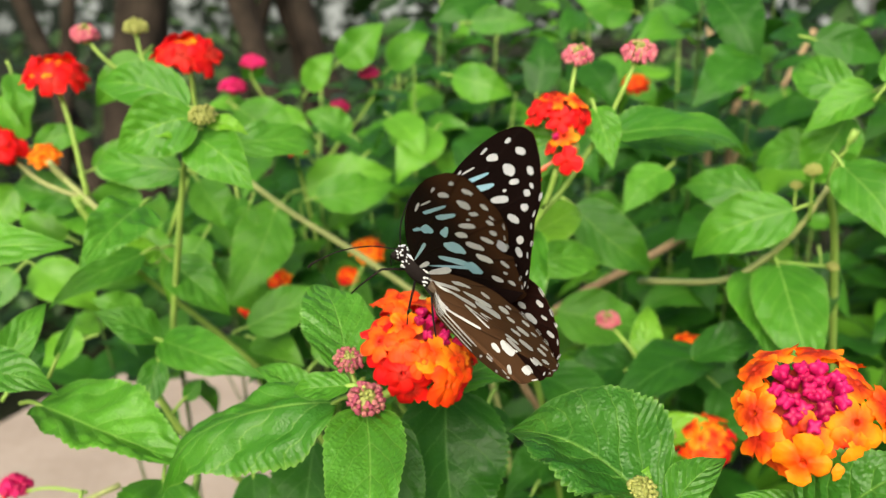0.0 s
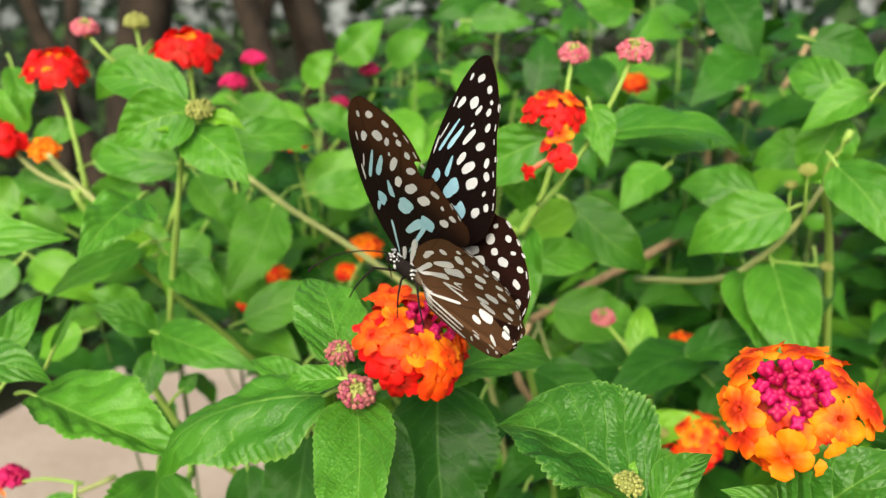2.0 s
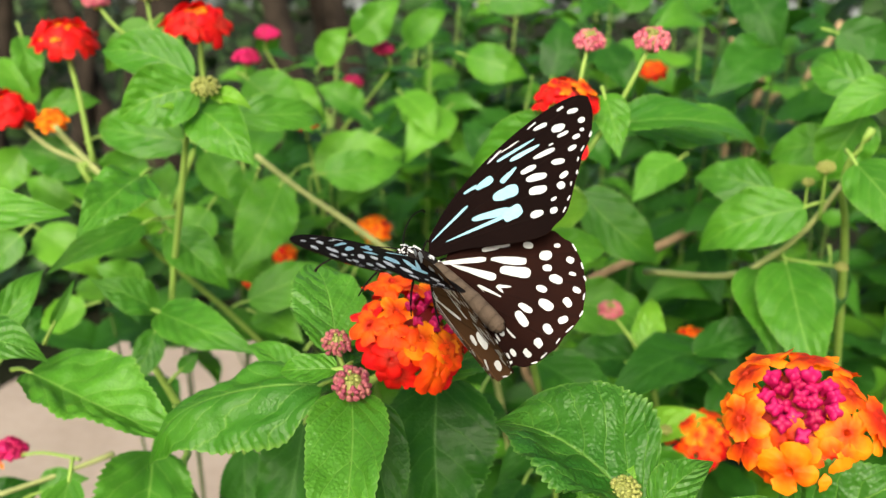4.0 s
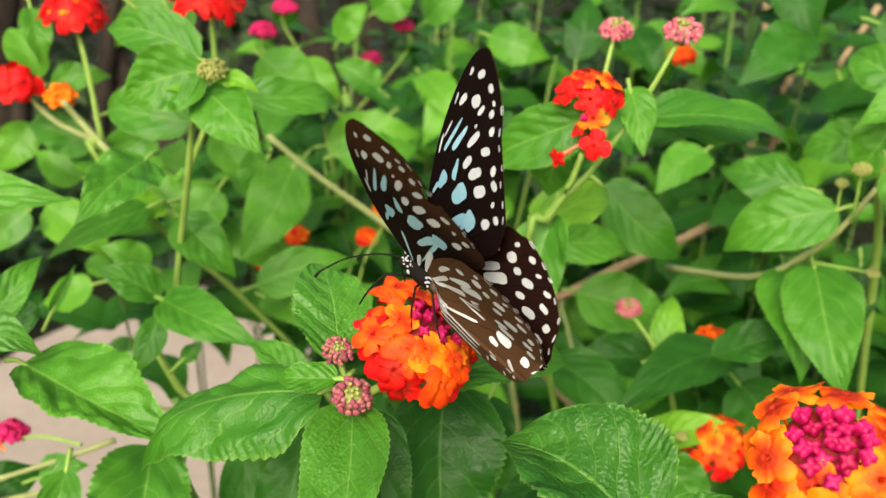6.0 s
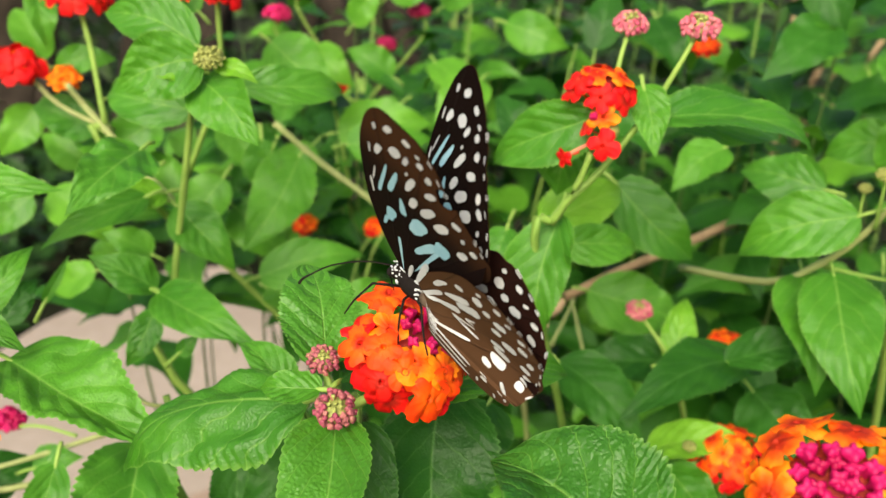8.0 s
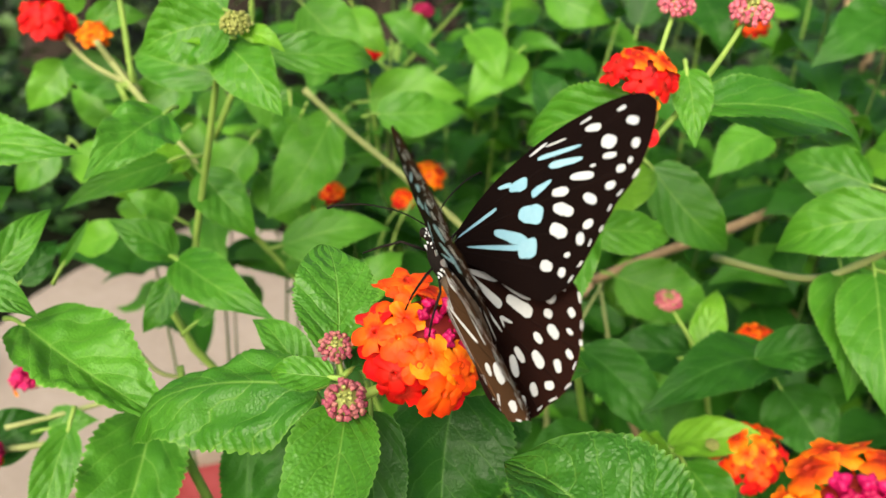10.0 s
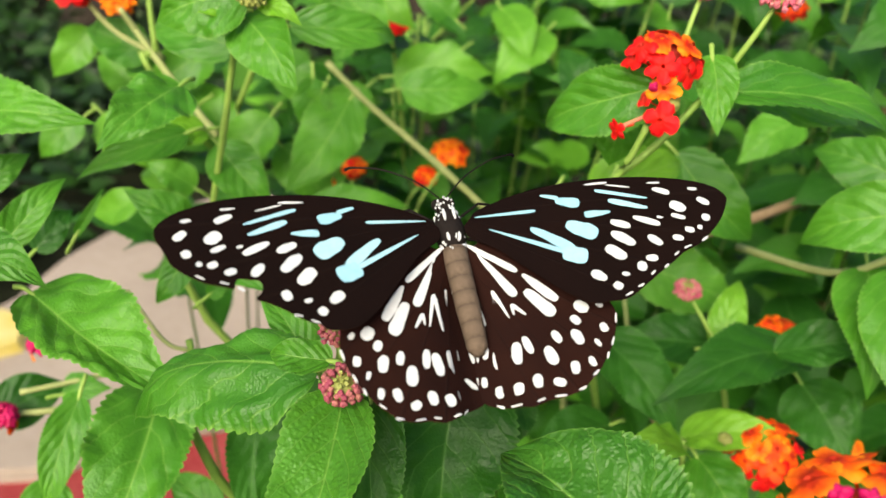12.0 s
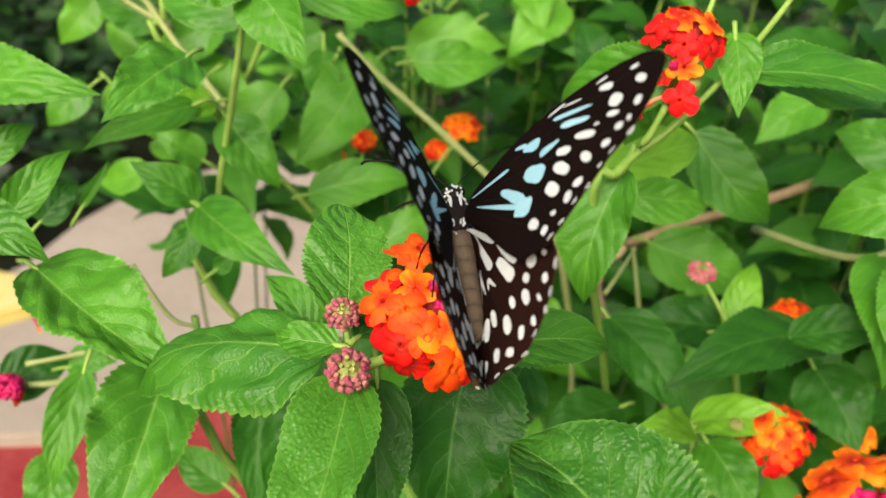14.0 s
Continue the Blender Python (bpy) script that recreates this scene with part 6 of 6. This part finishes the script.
def butterfly():
    home = thing("butterfly", (0, 0, 0), "black butterfly with pale blue and white spots feeding on lantana", "butterfly")
    bm = ball(ball(bmesh.new(), (0, 0.0005, 0), (0.0025, 0.0045, 0.0025), 20), (0, 0.0022, 0.0006), (0.0019, 0.0026, 0.0019))
    part("thorax", bm, BODY_DARK, home)
    bm = bmesh.new()
    tube(bm, [(0, -0.003, 0.0), (0, -0.007, 0.0002), (0.0001, -0.013, 0.0), (0.0003, -0.017, -0.0006), (0.0004, -0.0190, -0.0011), (0.0004, -0.0198, -0.0013)], 0.0021, 0.0015, 16, 6, 0.05)
    ball(bm, (0.0004, -0.0197, -0.0013), (0.0012, 0.0012, 0.0011), 14)
    for v in bm.verts:
        v.co.y += 0.003
    abdomen = part("abdomen", bm, ABDOMEN, home, "grey-brown furry abdomen", Matrix.Translation((0, -0.003, 0)))
    head = part("head", ball(bmesh.new(), (0, 0.0058, -0.0002), (0.0016, 0.0014, 0.0015), 16), BODY_DARK, home)
    for s in (-1, 1):
        part("eye", ball(bmesh.new(), (s * 0.0012, 0.0062, -0.0001), (0.0008, 0.0009, 0.0010), 12), BODY_DARK, head)
        line = [(s * 0.0006, 0.0068, 0.0008), (s * 0.0042, 0.0102, 0.0014), (s * 0.0092, 0.0132, 0.0012), (s * 0.0130, 0.0150, -0.0002)]
        bm = tube(bmesh.new(), line, 0.00013, 0.00016, 6, 5)
        tube(bm, [line[-1], (s * 0.0141, 0.0155, -0.0008), (s * 0.0148, 0.0158, -0.0017)], 0.00017, 0.00028, 6, 3)
        part("antenna", bm, BODY_DARK, home)
        for k, (y, out, fore) in enumerate(((0.0032, 0.0105, 0.0050), (0.0005, 0.0075, -0.0045), (-0.0012, 0.0055, -0.0085))):
            knee = (s * out * 0.55, y + fore * 0.45, 0.0002)
            bm = tube(bmesh.new(), [(s * 0.0012, y, -0.0015), knee], 0.00028, 0.00022, 6, 2)
            tube(bm, [knee, (s * out * 0.85, y + fore * 0.75, -0.0030), (s * out, y + fore, -0.0062)], 0.00024, 0.00014, 6, 3)
            part("leg", bm, BODY_DARK, home)
    bm = tube(bmesh.new(), [(0, 0.0068, -0.0012), (0, 0.0082, -0.0030), (0.0002, 0.0078, -0.0062)], 0.00018, 0.0001, 6, 4)
    part("proboscis", bm, BODY_DARK, home)
    rng = random.Random(8)
    dots = bmesh.new()
    for k in range(140):
        a, y = rng.uniform(0, math.tau), rng.uniform(-0.0035, 0.0066)
        wide = 0.0021 * max(0.25, 1 - (y / 0.0078) ** 2) ** 0.5 if y < 0.0045 else 0.0015
        ball(dots, (wide * math.cos(a) * 1.03, y, wide * math.sin(a) * 1.05), (0.00020, 0.00030, 0.00020) if y < 0.0045 else (0.00019, 0.00024, 0.00019), 8)
    for s in (-1, 1):
        ball(dots, (s * 0.0008, 0.0028, 0.0023), (0.00030, 0.0012, 0.0002), 8)
        ball(dots, (s * 0.0009, -0.0012, 0.0021), (0.0003, 0.0009, 0.0002), 8)
    part("body_pattern", dots, WHITE_SCALE, home, "white dots on the black thorax")
    fore = [("blue_mark", FORE_BLUE, BLUE_SCALE), ("white_spot", FORE_WHITE, WHITE_SCALE), ("apex_spot", FORE_APEX, WHITE_SCALE), ("margin_dash", FORE_FRINGE, WHITE_SCALE)]
    hind = [("streak", HIND_STREAKS, WHITE_SCALE), ("white_spot", HIND_SPOTS, WHITE_SCALE), ("margin_spot", HIND_EDGE, WHITE_SCALE), ("margin_dash", HIND_FRINGE, WHITE_SCALE), ("root_spot", HIND_COSTAL, WHITE_SCALE), ("fold_streak", HIND_FOLD, WHITE_SCALE)]
    wings = {}
    for side, word in ((1, "right"), (-1, "left")):
        wings["fore", side] = wing("forewing", FOREWING if side > 0 else TORN_FOREWING, fore, side, 0.003, WING_UNDER, home, "black forewing with blue marks" if side > 0 else "black forewing with a torn margin", () if side > 0 else (("white_spot", 9), ("margin_dash", 2), ("margin_dash", 3)))
        wings["hind", side] = wing("hindwing", HINDWING, hind, side, -0.001, HIND_UNDER, home, "dark hindwing with white streaks, brown beneath")
    return home, wings, abdomen


BUTTERFLY, WINGS, TAIL = butterfly()
BODY_ROWS = [
    (0, -0.00382, 0.15896, 0.65303, 31.3, -20.8, 44.5),
    (0.5, -0.00387, 0.16071, 0.65277, 29.1, -19.9, 42.9),
    (1, -0.00560, 0.16392, 0.65174, 23.0, -17.1, 38.4),
    (1.5, -0.00523, 0.16576, 0.65047, 17.5, -15.8, 36.1),
    (2, -0.00415, 0.16578, 0.65035, 11.9, -12.8, 39.2),
    (2.5, -0.00350, 0.16507, 0.65005, 8.8, -11.9, 41.2),
    (3, -0.00277, 0.16484, 0.64930, 8.4, -12.2, 44.8),
    (3.5, -0.00261, 0.16260, 0.65011, 10.8, -14.3, 45.7),
    (4, -0.00185, 0.16495, 0.64978, 11.2, -15.6, 44.4),
    (6.5, -0.00266, 0.16723, 0.64910, 9.5, -15.2, 42.1),
    (7, -0.00220, 0.16755, 0.64908, 8.7, -14.9, 43.4),
    (7.5, -0.00234, 0.16732, 0.64895, 8.9, -14.9, 43.3),
    (9.8, -0.00130, 0.16637, 0.65137, 34.6, -11.0, 38.1),
    (10, -0.00117, 0.16746, 0.65204, 36.6, -9.1, 35.2),
    (10.5, -0.00138, 0.16956, 0.65204, 39.5, -6.9, 31.4),
    (11, -0.00074, 0.16954, 0.65277, 40.5, -5.0, 27.4),
    (11.5, -0.00087, 0.16767, 0.65337, 36.9, -6.8, 26.7),
    (12, -0.00067, 0.16748, 0.65454, 34.1, -7.0, 24.5),
    (12.5, -0.00063, 0.16803, 0.65451, 33.1, -7.8, 23.1),
    (13, -0.00175, 0.17014, 0.65343, 33.6, -8.8, 22.2),
    (13.5, -0.00208, 0.17106, 0.65228, 34.9, -10.1, 20.6),
    (14, -0.00179, 0.17182, 0.65206, 29.3, -12.2, 16.6),
]
# seconds; left and right wings up; left and right forewings and the hindwings swept forward; twist of the left and right forewings
# and of the hindwings; left and right hindwings above their forewings
WING_ROWS = [
    (0, 79.3, 90.3, -22.8, -23.0, -14.2, -9.4, -11.9, -2.9, -1.8, -1.9),
    (0.5, 80.3, 91.1, -24.5, -24.5, -15.3, -10.3, -11.9, -2.4, -1.9, -1.8),
    (1, 80.8, 91.5, -21.2, -21.0, -9.1, -10.2, -12.1, -3.4, -1.9, -1.8),
    (1.5, 81.0, 88.8, -15.4, -17.0, -6.3, -7.9, -10.8, -5.5, -1.8, -1.6),
    (2, 75.7, 76.6, -16.9, -18.6, -10.0, -10.1, -10.6, -3.4, -1.9, -1.5),
    (2.5, 65.6, 64.0, -15.6, -16.7, -10.4, -9.4, -8.5, -0.8, 3.0, -1.7),
    (3, 53.5, 55.1, -18.8, -18.7, -13.3, -8.0, -5.0, 5.6, 9.0, -1.7),
    (3.5, 47.9, 41.0, -20.5, -18.3, -13.1, -8.5, -4.9, 9.5, 16.0, -1.7),
    (4, 40.1, 34.1, -22.4, -17.2, -12.3, -5.0, -3.1, 14.7, 23.0, -1.8),
    (6.5, 78.1, 89.0, -18.3, -18.6, -12.4, -8.2, -13.6, -2.7, -1.4, -2.0),
    (7, 81.3, 87.7, -20.0, -20.2, -13.6, -8.7, -14.0, -2.8, -1.4, -2.0),
    (7.5, 79.7, 89.1, -20.3, -20.6, -14.4, -8.9, -14.9, -2.6, -1.4, -2.0),
    (9.8, 72.5, 75.6, -11.5, -14.1, -4.1, -8.0, -11.9, -3.6, -1.9, -1.6),
    (10, 69.7, 70.1, -10.0, -12.5, -2.1, -6.0, -12.9, -4.5, -1.9, -1.3),
    (10.5, 50.8, 57.1, -6.7, -8.5, 0.6, -10.3, -14.1, -4.7, -1.7, -1.3),
    (11, 36.4, 37.1, -8.0, -10.6, -2.3, -10.4, -11.5, -1.2, -1.9, -1.7),
    (11.5, 19.7, 20.5, -9.2, -11.0, -1.9, -7.9, -7.9, 3.1, -1.9, -1.8),
    (12, 12.9, 8.2, -8.3, -9.6, -0.3, -6.9, -5.7, 1.6, -2.0, -1.7),
    (12.5, 13.6, 7.1, -8.2, -9.6, 0.1, -9.0, -8.2, -0.9, -2.0, -1.6),
    (13, 23.8, 18.7, -7.8, -9.6, 0.0, -11.9, -11.5, -4.4, -2.0, -1.4),
    (13.5, 50.0, 43.9, -7.7, -10.2, -0.0, -13.9, -13.0, -5.7, -2.0, -0.8),
    (14, 76.2, 58.5, -14.2, -14.4, -4.8, -7.5, -10.5, -3.5, -2.0, -0.3),
]


def motions():
    """The butterfly's place on the flower, and the beat of its four wings."""
    walk(BUTTERFLY, [(t, pose(x, y, z, rx, ry, rz)) for t, x, y, z, rx, ry, rz in BODY_ROWS])
    walk(TAIL, [(t, pose(0, -0.003, 0, droop_by, 0, aside)) for t, droop_by, aside in ((0, 8, 5), (2, 9, 4), (4, 14, 2), (6.5, 8, 5), (7.5, 8, 5), (9.8, 5, 2), (10.5, 1, 0), (12, 0, 0), (13, 0, 0), (14, 3, 0))])
    for (kind, side), ob in WINGS.items():
        rows = []
        for t, left, right, fore_left, fore_right, hind, twist_left, twist_right, twist_hind, above_left, above_right in WING_ROWS:
            flap, sweep, twist, above = (right, fore_right, twist_right, above_right) if side > 0 else (left, fore_left, twist_left, above_left)
            root, lift = (0.003, 0.0014) if kind == "fore" else (-0.001, 0.0008)
            if kind == "hind":
                flap, sweep, twist = flap + above, hind, twist_hind
            turn = Matrix.Rotation(radians(-side * flap), 4, "Y") @ Matrix.Rotation(radians(side * sweep), 4, "Z") @ Matrix.Rotation(radians(twist), 4, "X")
            rows.append((t, Matrix.Translation((side * HINGE, root, lift)) @ turn))
        walk(ob, rows)


motions()
